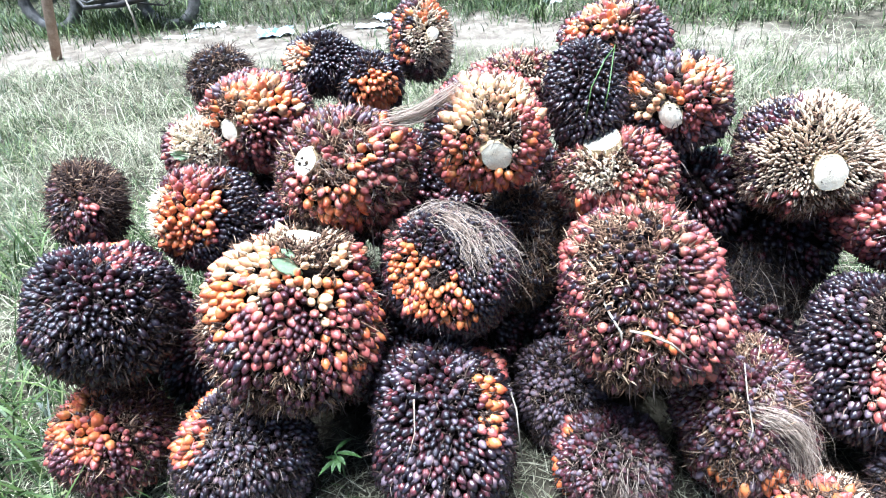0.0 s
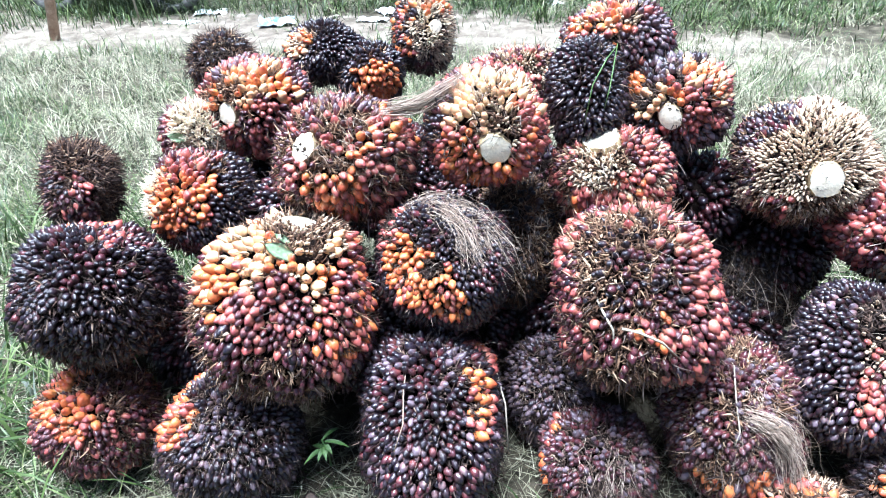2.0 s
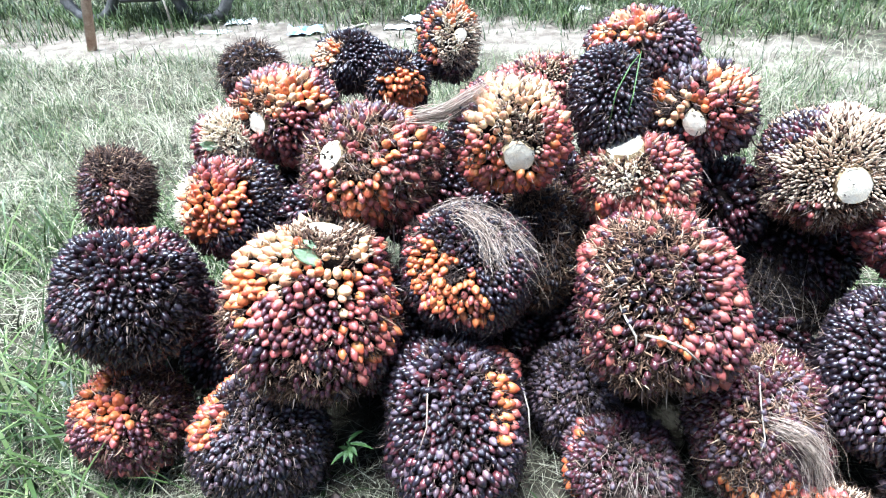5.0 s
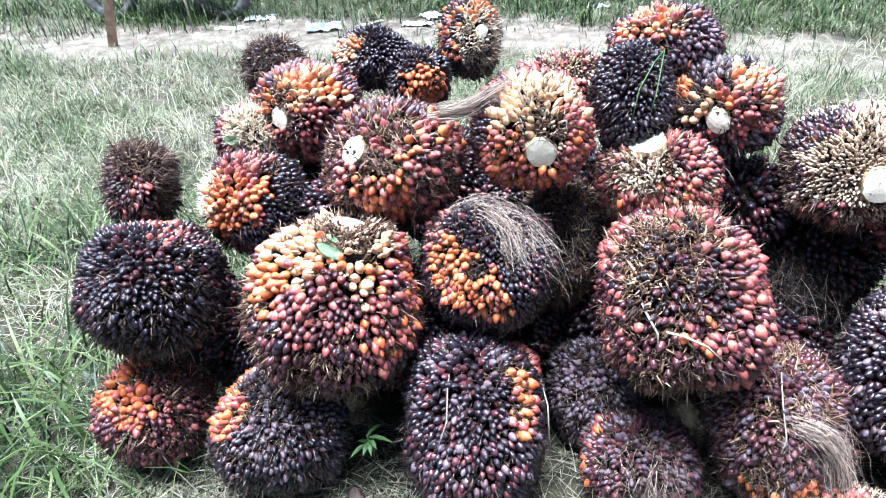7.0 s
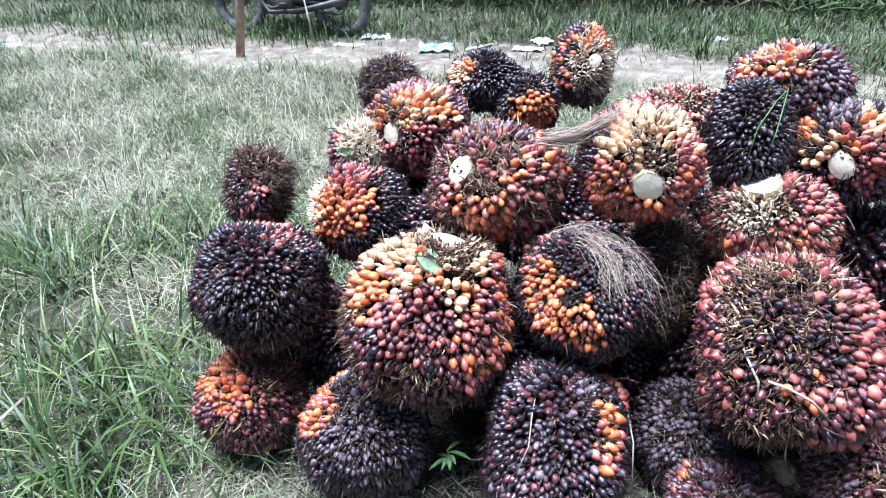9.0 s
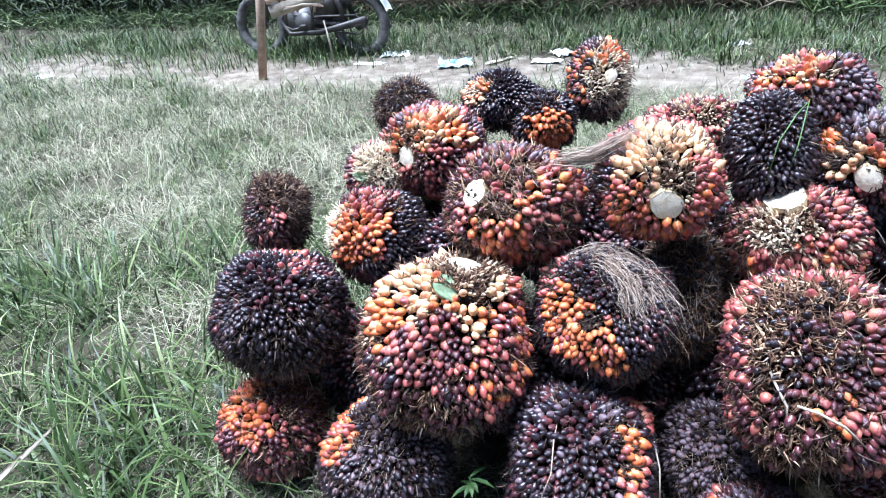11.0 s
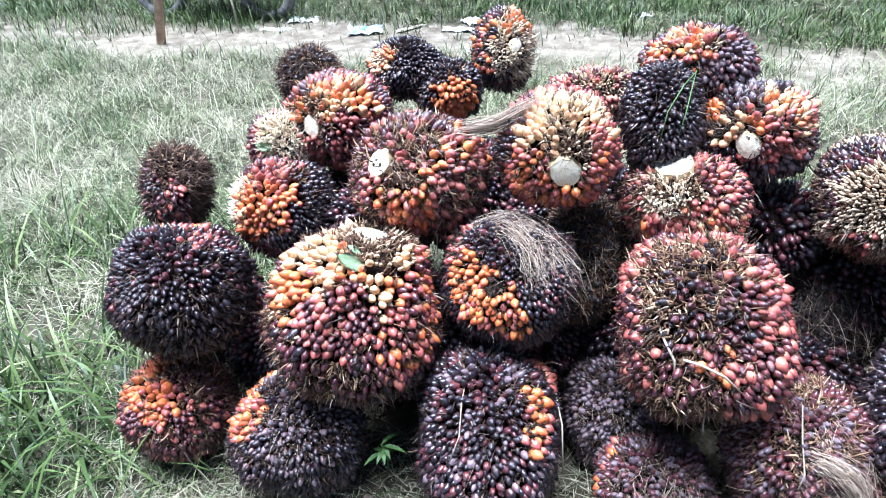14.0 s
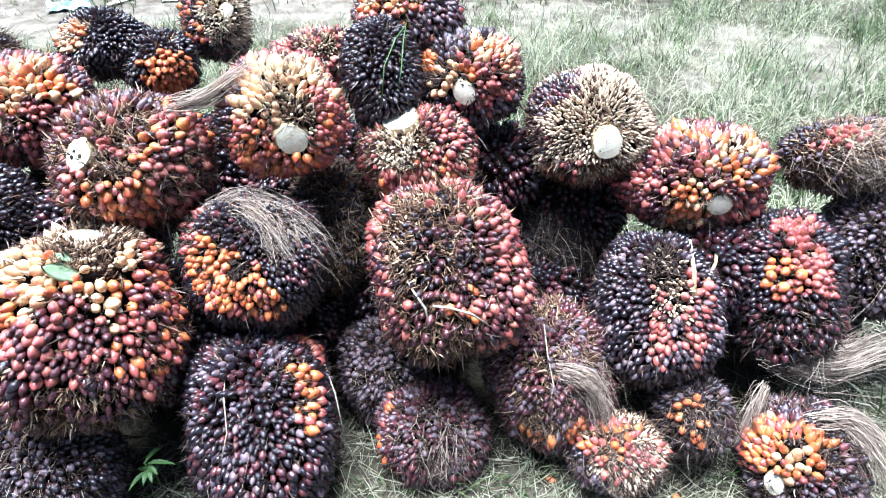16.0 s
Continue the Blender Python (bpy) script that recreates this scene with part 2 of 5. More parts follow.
def tube(points, radii, sides=8, cap=True):
    """A bent round bar through the points."""
    bm = bmesh.new()
    pts = [Vector(p) for p in points]
    radii = radii if isinstance(radii, (list, tuple)) else [radii] * len(pts)
    rings = []
    for i, p in enumerate(pts):
        d = (pts[min(i + 1, len(pts) - 1)] - pts[max(i - 1, 0)]).normalized()
        side = d.orthogonal().normalized() if i == 0 else (rings_side - d * rings_side.dot(d)).normalized()
        rings_side = side
        up = d.cross(side)
        rings.append([bm.verts.new(p + radii[i] * (math.cos(a) * side + math.sin(a) * up)) for a in (2 * math.pi * k / sides for k in range(sides))])
    for a, c in zip(rings, rings[1:]):
        for k in range(sides):
            bm.faces.new((a[k], a[(k + 1) % sides], c[(k + 1) % sides], c[k]))
    if cap:
        bm.faces.new(rings[0][::-1])
        bm.faces.new(rings[-1])
    return bm


def box(size, at=(0, 0, 0), bevel=0.004, turn=None):
    bm = bmesh.new()
    bmesh.ops.create_cube(bm, size=1)
    bmesh.ops.scale(bm, vec=size, verts=bm.verts)
    bmesh.ops.bevel(bm, geom=bm.edges[:], offset=bevel, segments=2, affect="EDGES")
    m = Matrix.Translation(at) @ (turn or Matrix())
    bmesh.ops.transform(bm, matrix=m, verts=bm.verts)
    return bm


def ring(radius, thick, width, sides=40, knobs=0.0):
    """A tyre or rim about the local y axis."""
    bm = bmesh.new()
    prof = [(-1, 0.0), (-0.75, 0.75), (0, 1.0), (0.75, 0.75), (1, 0.0), (0.6, -0.8), (-0.6, -0.8)]
    rows = []
    for k in range(sides):
        a = 2 * math.pi * k / sides
        lift = knobs * (1 if k % 2 else -0.4)
        rows.append([bm.verts.new(((radius + thick * v + (lift if v > 0.5 else 0)) * math.cos(a), width * u, (radius + thick * v + (lift if v > 0.5 else 0)) * math.sin(a))) for u, v in prof])
    for k in range(sides):
        a, c = rows[k], rows[(k + 1) % sides]
        for j in range(len(prof)):
            i = (j + 1) % len(prof)
            bm.faces.new((a[j], c[j], c[i], a[i]))
    return bm


def unit(v):
    return v / np.maximum(np.linalg.norm(v, axis=-1, keepdims=True), 1e-9)


def strands(roots, ways, lengths, widths, bend, steps, rng):
    """Tapered, bent three-sided strands, as arrays of corners, triangles and a random number for each."""
    n = len(roots)
    ways = unit(ways)
    side = unit(np.cross(ways, rng.normal(size=(n, 3))))
    up = np.cross(ways, side)
    t = np.linspace(0, 1, steps + 1)[None, :, None]
    mid = roots[:, None] + ways[:, None] * (lengths[:, None, None] * t) + bend[:, None] * (lengths[:, None, None] * t**2)
    sway = np.sin(t * rng.uniform(3, 9, n)[:, None, None] + rng.uniform(0, 6, n)[:, None, None]) - np.sin(rng.uniform(0, 6, n))[:, None, None]
    mid = mid + (0.09 * lengths)[:, None, None] * t * sway * side[:, None]
    w = widths[:, None, None] * (1 - 0.8 * t)
    corners = [mid + w * (math.cos(a) * side + math.sin(a) * up)[:, None] for a in (0, 2.094, 4.189)]
    verts = np.concatenate([np.stack(corners, 2)[:, :-1].reshape(n, -1, 3), mid[:, -1:]], 1)
    tris = []
    for s in range(steps - 1):
        for k in range(3):
            a, b2, c, d = 3 * s + k, 3 * s + (k + 1) % 3, 3 * s + 3 + (k + 1) % 3, 3 * s + 3 + k
            tris += [(a, b2, c), (a, c, d)]
    tris += [(3 * steps - 3 + k, 3 * steps - 3 + (k + 1) % 3, 3 * steps) for k in range(3)]
    per = verts.shape[1]
    faces = (np.array(tris)[None] + (np.arange(n) * per)[:, None, None]).reshape(-1, 3)
    return verts.reshape(-1, 3), faces, np.repeat(rng.random(n), per)


# ---------------------------------------------------------------- palm fruit bunches
def fruit_shape(sides, slim):
    """One fruit along +z: narrow root, full belly, drawn-out pointed tip."""
    prof = [(0.0, 0.72), (0.25, 1.0), (0.47, 0.95), (0.69, 0.72), (0.87, 0.38)] if sides > 5 else [(0.0, 0.75), (0.45, 1.03), (0.76, 0.6)]
    verts, tip = [], []
    for h, r in prof:
        for k in range(sides):
            a = 2 * math.pi * (k + 0.5 * (h > 0.4)) / sides
            verts.append((slim * r * math.cos(a), slim * r * math.sin(a) * 0.92, h * 2.5 - 0.85))
            tip.append(h)
    verts.append((0, 0, 1.74))
    tip.append(1.0)
    tris = []
    for s in range(len(prof) - 1):
        for k in range(sides):
            a, b2 = s * sides + k, s * sides + (k + 1) % sides
            tris += [(a, b2, b2 + sides), (a, b2 + sides, a + sides)]
    last = (len(prof) - 1) * sides
    tris += [(last + k, last + (k + 1) % sides, len(verts) - 1) for k in range(sides)]
    return np.array(verts), np.array(tris), np.array(tip)


SHAPES = {False: fruit_shape(7, 1.0), True: fruit_shape(6, 0.6)}
BACK_SHAPES = {False: fruit_shape(5, 1.0), True: fruit_shape(5, 0.6)}
FRUIT_MESH = {}
for key, skin in SKIN.items():
    v, f, tp = SHAPES[key == "C"]
    FRUIT_MESH[key] = mesh_of("fruit", v, f, [skin], tip=tp)

FACE_WEST = (56.0, 8.2)
FACE_EAST = (52.6, -7.7)
KINDS = list(SKIN)
seeds = iter(range(1000, 9000))


def lumpy(dirs, shift, square=2.2):
    """Slow swells of a bunch's outline, which is squarer than an egg's."""
    a = np.sin(dirs @ np.array([2.3, 1.1, -1.7]) * 1.6 + shift) + np.sin(dirs @ np.array([-1.2, 2.6, 1.4]) * 1.9 + 2.1 * shift)
    b2 = np.sin(dirs @ np.array([4.1, -3.2, 2.2]) * 1.8 + 3.3 * shift)
    return (1 + 0.028 * a + 0.025 * b2) * (np.abs(dirs) ** square).sum(-1) ** (-1 / square)


RADII = {}


def on_face(u, v):
    d = np.array([u, v, math.sqrt(max(0.0, 1 - u * u - v * v))])
    return d / np.linalg.norm(d)


def frames_along(axis, rng):
    side = unit(np.cross(axis, rng.normal(size=axis.shape)))
    return np.stack([side, np.cross(axis, side), axis], -1)


def bunch(label, at, face, radii, base, stem, patches, size, picked=150, spread=1.14, square=2.2, husks=9, hairs=1):
    rng = np.random.default_rng(next(seeds))
    top = thing("palm_fruit_bunch", pose(*at, face[0], 0, face[1]), label, "palm fruit bunch", "heap of palm fruit bunches")
    rad, shift = np.array(radii) - 0.4 * size, rng.random() * 6
    RADII[top.name] = np.array(radii)
    down = np.array(top.matrix_basis.to_3x3().transposed() @ Vector((0, 0, -1)))
    # core, its near-black colour holding the shade between the fruits
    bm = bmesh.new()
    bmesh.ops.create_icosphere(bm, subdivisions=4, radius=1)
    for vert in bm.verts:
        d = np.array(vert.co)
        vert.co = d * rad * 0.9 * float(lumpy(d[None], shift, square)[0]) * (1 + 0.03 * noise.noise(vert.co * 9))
    part("core", bm, SHADE_CORE, top, "fibrous core, coloured near black for the shade between fruits")
    # fruits packed side by side, the ripe ones larger
    size = size * 0.87
    area = 4 * math.pi * (((rad[0] * rad[1]) ** 1.6 + (rad[0] * rad[2]) ** 1.6 + (rad[1] * rad[2]) ** 1.6) / 3) ** (1 / 1.6)
    tries = min(9000, int(5.0 * area / (size * spread) ** 2))
    dirs = unit(rng.normal(size=(tries, 3)))
    kinds = np.array([base[k] for k in rng.integers(len(base), size=tries)])
    for u, v, wide, mix in patches:
        ang = np.degrees(np.arccos(np.clip(dirs @ on_face(u, v), -1, 1)))
        wobble = 1 + 0.16 * np.sin(dirs @ np.array([9.0, 7.0, -8.0]) + shift) + rng.normal(size=tries) * 0.08
        inside = ang < wide * wobble
        kinds[inside] = np.array([mix[k] for k in rng.integers(len(mix), size=tries)])[inside]
    bare = (rng.random(tries) < 0.05) & np.isin(kinds, KINDS)
    kinds[bare] = "B"
    swell = np.select([np.isin(kinds, list("YO")), kinds == "R", kinds == "C", kinds == "W"], [1.36, 1.26, 0.84, 0.9], 1.0) * rng.normal(1, 0.1, tries).clip(0.72, 1.3)
    gap = 0.5 * spread * size * swell * np.where(kinds == "C", 0.68, 1.0)
    spots = dirs * rad
    taken = np.zeros(tries, int)
    n = 0
    for k in range(tries):
        if n == 0 or (((spots[taken[:n]] - spots[k]) ** 2).sum(-1) > (gap[taken[:n]] + gap[k]) ** 2).all():
            taken[n] = k
            n += 1
    taken = taken[:n]
    dirs, kinds, swell = dirs[taken], kinds[taken], swell[taken]
    sdir = on_face(stem[0], stem[1]) if stem else None
    if stem:
        near = dirs @ sdir > math.cos(0.95 * stem[2] / rad.mean())
        kinds[near] = "-"
    places = dirs * rad * lumpy(dirs, shift, square)[:, None]
    out = unit(dirs / rad)
    lean = -sdir if stem else down
    axis = unit(out + 0.5 * (lean - out * (out @ lean)[:, None]) + rng.normal(size=(n, 3)) * 0.17)
    scale = size * swell * rng.normal(1.0, 0.07, n)
    places = places - out * (scale * rng.normal(0.35, 0.28, n))[:, None]
    fr = frames_along(axis, rng) * np.stack([rng.uniform(0.9, 1.2, n), rng.uniform(0.9, 1.2, n), rng.uniform(0.85, 1.15, n) * np.where(np.isin(kinds, list("YOR")), 0.92, 1.0)], -1)[:, None]
    is_fruit = np.isin(kinds, KINDS) & ((dirs[:, 2] > -0.3) | (rng.random(n) < 0.25)) & (dirs @ down < 0.78)
    if stem:
        closeness = np.clip((dirs @ sdir - 0.55) / 0.45, 0, 1)
        scale = scale * (1 - 0.1 * closeness)
    order = np.argsort(-(dirs[:, 2] + 0.25 * dirs[:, 1]) + np.where(is_fruit, 0, 9))
    single = order[: min(picked, int(is_fruit.sum()))]
    for k in single:
        ob = child("fruit", FRUIT_MESH[kinds[k]], top)
        m = Matrix(fr[k].tolist()).to_4x4()
        m.translation = places[k]
        s = float(scale[k])
        ob.matrix_basis = m @ Matrix.Diagonal((s, s * 0.93, s, 1))
    rest = is_fruit.copy()
    rest[single] = False
    verts, tris, slots, vary, tips, count = [], [], [], [], [], 0
    for front in (True, False):
        for key in KINDS:
            pick = np.where(rest & (kinds == key) & ((dirs[:, 2] > (-0.02 if picked > 50 else 2)) == front))[0]
            if not len(pick):
                continue
            v, f, tp = (SHAPES if front else BACK_SHAPES)[key == "C"]
            w = np.einsum("nij,vj->nvi", fr[pick], v) * scale[pick][:, None, None] + places[pick][:, None]
            verts.append(w.reshape(-1, 3))
            tris.append((f[None] + (np.arange(len(pick)) * len(v))[:, None, None] + count).reshape(-1, 3))
            slots.append(np.full(len(pick) * len(f), KINDS.index(key)))
            vary.append(np.repeat(rng.random(len(pick)), len(v)))
            tips.append(np.tile(tp, len(pick)))
            count += len(pick) * len(v)
    if verts:
        cat = np.concatenate
        child("fruit_mass", mesh_of("fruit_mass", cat(verts), cat(tris), [SKIN[k] for k in KINDS], cat(slots), cat(vary), cat(tips)), top, "", "stuff")
    # bristles among the fruits, thick where fruits are missing
    brown, pale = np.where(kinds == "B")[0], np.where(kinds == "W")[0]
    some = rng.choice(n, int(n * (0.4 if picked > 50 else 0.2)))
    roots = np.concatenate([some, np.repeat(brown, hairs)])
    roots = roots[(dirs[roots, 2] > -0.3) | (rng.random(len(roots)) < 0.2)]
    k = len(roots)
    base_at = dirs[roots] * rad * 0.95 * lumpy(dirs[roots], shift, square)[:, None] + rng.normal(size=(k, 3)) * size * 0.8
    ways = out[roots] + rng.normal(size=(k, 3)) * 0.42 + 0.35 * (lean - out[roots] * (out[roots] @ lean)[:, None])
    long = size * rng.uniform(1.3, 2.6, k)
    bend = rng.normal(size=(k, 3)) * 0.75 + 0.35 * down
    v, f, r = strands(base_at, ways, long, size * rng.uniform(0.1, 0.3, k), bend, 3, rng)
    child("bristles", mesh_of("bristles", v, f, [BRISTLE], vary=r), top, "dry brown bristles", "stuff")
    if picked > 50:
        # broken husks wedged between the fruits, most where fruits are missing
        roots = np.concatenate([rng.choice(n, int(n * 1.1)), np.repeat(brown, husks)])
        roots = roots[(dirs[roots, 2] > -0.3) & (kinds[roots] != "-")]
        k = len(roots)
        tangent = np.cross(out[roots], rng.normal(size=(k, 3)))
        v, f, r = strands(dirs[roots] * rad * 0.99 * lumpy(dirs[roots], shift, square)[:, None] + unit(tangent) * size * rng.uniform(0.2, 1.3, k)[:, None] - out[roots] * (size * rng.uniform(0.0, 0.8, k))[:, None],
                          out[roots] * 0.8 + rng.normal(size=(k, 3)) * 0.55 + 0.3 * (lean - out[roots] * (out[roots] @ lean)[:, None]),
                          size * rng.uniform(0.7, 1.6, k), size * rng.uniform(0.2, 0.55, k), rng.normal(size=(k, 3)) * 0.9, 3, rng)
        child("husk_litter", mesh_of("husk_litter", v, f, [HUSK if sum(c in "KG" for c in base) < 2 else DARK_HUSK], vary=r), top, "dry brown broken husks", "stuff")
        low = np.where((dirs @ down > 0.1 - 1.0 * rng.random(n)) & (dirs[:, 2] > -0.3) & (kinds != "-"))[0]
        roots = rng.choice(low, int(len(low) * 0.3))
        k = len(roots)
        v, f, r = strands(places[roots] + rng.normal(size=(k, 3)) * size * 0.6, out[roots] * 0.75 + 0.9 * down + rng.normal(size=(k, 3)) * 0.45,
                          size * rng.uniform(1.0, 2.3, k), size * rng.uniform(0.2, 0.42, k), 0.5 * down + rng.normal(size=(k, 3)) * 0.8, 4, rng)
        child("spine_fringe", mesh_of("spine_fringe", v, f, [SPINE], vary=r), top, "flat grey brown dry spines", "stuff")
    if len(pale):
        roots = np.repeat(pale, 11)
        k = len(roots)
        toward = (sdir if stem else on_face(0, 0.2))
        v, f, r = strands(dirs[roots] * rad * 0.94 + rng.normal(size=(k, 3)) * size * 0.7, out[roots] * 0.8 + 0.5 * toward + rng.normal(size=(k, 3)) * 0.35,
                          size * rng.uniform(1.5, 3.6, k), size * rng.uniform(0.16, 0.42, k), rng.normal(size=(k, 3)) * 0.2, 2, rng)
        child("fray", mesh_of("fray", v, f, [FRAY], vary=r), top, "pale frayed stalk fibres", "stuff")
    if stem:
        made = stalk(top, sdir, rad, stem[2], rng)
        if "holed" in label:
            tilt = Matrix.Translation(Vector(sdir * rad * 0.85)) @ Vector(sdir).to_track_quat("Z", "Y").to_matrix().to_4x4()
            z = 0.08 * rad.mean() + 0.016
            for hx, hy, hr in ((0.004, 0.012, 0.0055), (-0.008, -0.004, 0.004), (0.006, -0.012, 0.0045)):
                bm = tube([(hx, hy, z - 0.01), (hx, hy, z + 0.0055)], hr, 9)
                bmesh.ops.transform(bm, matrix=tilt, verts=bm.verts)
                part("hole", bm, HOLE, made, "dark hole in the cut face")
    return top


def stalk(top, sdir, rad, r, rng):
    """A cut stalk: ragged side, pale sawn face."""
    q = Vector(sdir).to_track_quat("Z", "Y")
    tilt = Matrix.Translation(Vector(sdir * rad * 0.85)) @ q.to_matrix().to_4x4()
    long = 0.08 * rad.mean() + 0.016
    r = 0.95 * r
    bm = bmesh.new()
    sides, rows = 22, []
    wob = [1 + 0.1 * math.sin(2 * a + r * 90) + rng.normal() * 0.04 for a in (2 * math.pi * k / sides for k in range(sides))]
    for z, s in ((-0.02, 1.25), (long * 0.6, 1.06), (long, 1.0)):
        rows.append([bm.verts.new((r * s * wob[k] * math.cos(2 * math.pi * k / sides), 0.86 * r * s * wob[k] * math.sin(2 * math.pi * k / sides), z + rng.normal() * 0.001)) for k in range(sides)])
    for a, c in zip(rows, rows[1:]):
        for k in range(sides):
            bm.faces.new((a[k], a[(k + 1) % sides], c[(k + 1) % sides], c[k]))
    bmesh.ops.transform(bm, matrix=tilt, verts=bm.verts)
    st = part("stalk", bm, STALK, top, "cut pale stalk")
    bm = bmesh.new()
    inner = [bm.verts.new((1.0 * r * wob[k] * math.cos(2 * math.pi * k / sides), 0.86 * r * wob[k] * math.sin(2 * math.pi * k / sides), long - 0.001)) for k in range(sides)]
    mid = [bm.verts.new((0.5 * r * wob[k] * math.cos(2 * math.pi * k / sides), 0.43 * r * wob[k] * math.sin(2 * math.pi * k / sides), long + 0.004 + rng.normal() * 0.0008)) for k in range(sides)]
    for k in range(sides):
        bm.faces.new((inner[k], inner[(k + 1) % sides], mid[(k + 1) % sides], mid[k]))
    bm.faces.new(mid)
    bmesh.ops.transform(bm, matrix=tilt, verts=bm.verts)
    part("cut_face", bm, CUT, st, "pale sawn face")
    return st


def tuft(top, u, v, way, long, count, spread, material=FIBRE, width=0.0008, droop=0.35, name="fibre_tuft", label="dry straw coloured fibre tuft", lift=1.0, loose=0.48):
    """Loose fibres combed one way across a bunch."""
    rng = np.random.default_rng(next(seeds))
    rad = RADII[top.name]
    d = on_face(u, v)
    roots = unit(d + rng.normal(size=(count, 3)) * spread) * rad * lift
    down = np.array(top.matrix_basis.to_3x3().transposed() @ Vector((0, 0, -1)))
    flat = unit(roots / rad**2)
    ways = unit(np.array(way, float))[None] + rng.normal(size=(count, 3)) * loose
    ways = unit(ways - flat * (ways * flat).sum(-1, keepdims=True)) + 0.45 * loose * flat
    hug = -flat * (0.45 * long / rad.mean())
    vv, f, r = strands(roots, ways, long * rng.uniform(0.5, 1.15, count), np.full(count, width) * rng.uniform(0.7, 1.6, count), rng.normal(size=(count, 3)) * 0.85 * loose + 1.25 * hug + 0.5 * droop * down, 4, rng)
    return child(name, mesh_of(name, vv, f, [material], vary=r), top, label, "stuff")


# ---------------------------------------------------------------- ground
def ground_height(x, y):
    return 0.012 * np.sin(1.7 * x + 0.6) * np.sin(1.3 * y) + 0.008 * np.sin(5.1 * x + 2) * np.sin(4.3 * y + 1)


xs = np.concatenate([[-400, -120, -40, -18], np.arange(-11, 6.01, 0.1), [10, 20, 40, 120, 400]])
ys = np.concatenate([[-400, -100, -30, -8, -3], np.arange(-1, 9.01, 0.1), [12, 20, 40, 120, 400]])
gx, gy = np.meshgrid(xs, ys)
gz = ground_height(gx, gy)
nx, ny = len(xs), len(ys)
idx = np.arange(nx * ny).reshape(ny, nx)
a, b2, c, d = idx[:-1, :-1].ravel(), idx[:-1, 1:].ravel(), idx[1:, 1:].ravel(), idx[1:, :-1].ravel()
ground = new("ground", mesh_of("ground", np.stack([gx, gy, gz], -1).reshape(-1, 3), np.concatenate([np.stack([a, b2, c], -1), np.stack([a, c, d], -1)]), [SOIL]))
tagged(ground, "dry earth with a pale sandy track and thin grass", "ground", "", "structure")


def in_heap(x, y):
    return ((x - 0.25) / 1.55) ** 2 + ((y - 1.68) / 0.52) ** 2 < 1


def on_track(x, y):
    """How far inside the bare sandy track a place lies, 0 to 1."""
    middle = 5.62 - 0.42 * np.maximum(x + 0.3, 0)
    return np.clip(1.9 - np.abs(y - middle) / 0.36 + 0.5 * np.sin(2.1 * x) * np.sin(3.0 * y + x), 0, 1)


def clumped(x, y, k, seed):
    return np.sin(k * x + 1.3 * seed) * np.sin(k * 1.17 * y + seed) + 0.6 * np.sin(2.3 * k * x - 1.9 * k * y + seed)


def grass(name, label, material, zones, seed):
    """Bent flat blades, in zones of (x0, x1, y0, y1, count, shortest, longest, width, flatness, clumping)."""
    rng = np.random.default_rng(seed)
    V, F, R, count = [], [], [], 0
    soft_edge = 0.7
    for x0, x1, y0, y1, n, lo, hi, wide, flat, clump in zones:
        x0, x1, y0, y1 = x0 - 0.3, x1 + 0.3, y0 - 0.3, y1 + 0.3
        heads = max(1, n // 11)
        hx, hy, pick = rng.uniform(x0, x1, heads), rng.uniform(y0, y1, heads), rng.integers(heads, size=n)
        dx, dy = rng.normal(size=n) * 0.035, rng.normal(size=n) * 0.035
        x, y = hx[pick] + dx, hy[pick] + dy
        edge = np.minimum(np.minimum(x - x0, x1 - x), np.minimum(y - y0, y1 - y)) / soft_edge + 0.5 * clumped(x, y, 2.0, seed + 3) + 0.5
        keep = ~in_heap(x, y) & (clumped(x, y, 3.1, seed) + rng.normal(size=n) * 0.6 > clump) & (rng.random(n) < edge) & (rng.random(n) > on_track(x, y) * np.where(x > 0.4, 0.35, 0.82))
        x, y = x[keep], y[keep]
        n = len(x)
        ang = np.arctan2(dy[keep], dx[keep]) + rng.normal(size=n) * 0.8
        lean = np.abs(rng.normal(0, 0.45, n)) + flat
        long = rng.uniform(lo, hi, n) * rng.uniform(0.6, 1.0, n)
        out = np.stack([np.cos(ang), np.sin(ang), 0 * ang], -1)
        side = np.stack([-np.sin(ang), np.cos(ang), 0 * ang], -1) * (wide * rng.uniform(0.6, 1.3, n))[:, None]
        root = np.stack([x, y, ground_height(x, y) - 0.005], -1)
        rows = []
        for t, w in ((0, 0.8), (0.35, 1.0), (0.7, 0.75)):
            a = lean * (0.5 + 0.9 * t)
            p = root + (out * np.sin(a)[:, None] + np.array([0, 0, 1]) * np.maximum(np.cos(a), 0.04)[:, None]) * (long * t)[:, None]
            rows += [p - side * w, p + side * w]
        a = lean * 1.45
        rows.append(root + (out * np.sin(np.minimum(a, 1.9))[:, None] + np.array([0, 0, 1]) * np.maximum(np.cos(a), 0.02)[:, None]) * long[:, None])
        v = np.stack(rows, 1)
        f = np.array([(0, 1, 3), (0, 3, 2), (2, 3, 5), (2, 5, 4), (4, 5, 6)])
        V.append(v.reshape(-1, 3))
        F.append((f[None] + (np.arange(n) * 7)[:, None, None] + count).reshape(-1, 3))
        R.append(np.repeat(rng.random(n), 7))
        count += 7 * n
    ob = new(name, mesh_of(name, np.concatenate(V), np.concatenate(F), [material], vary=np.concatenate(R)))
    return tagged(ob, label, "grass", "", "stuff")


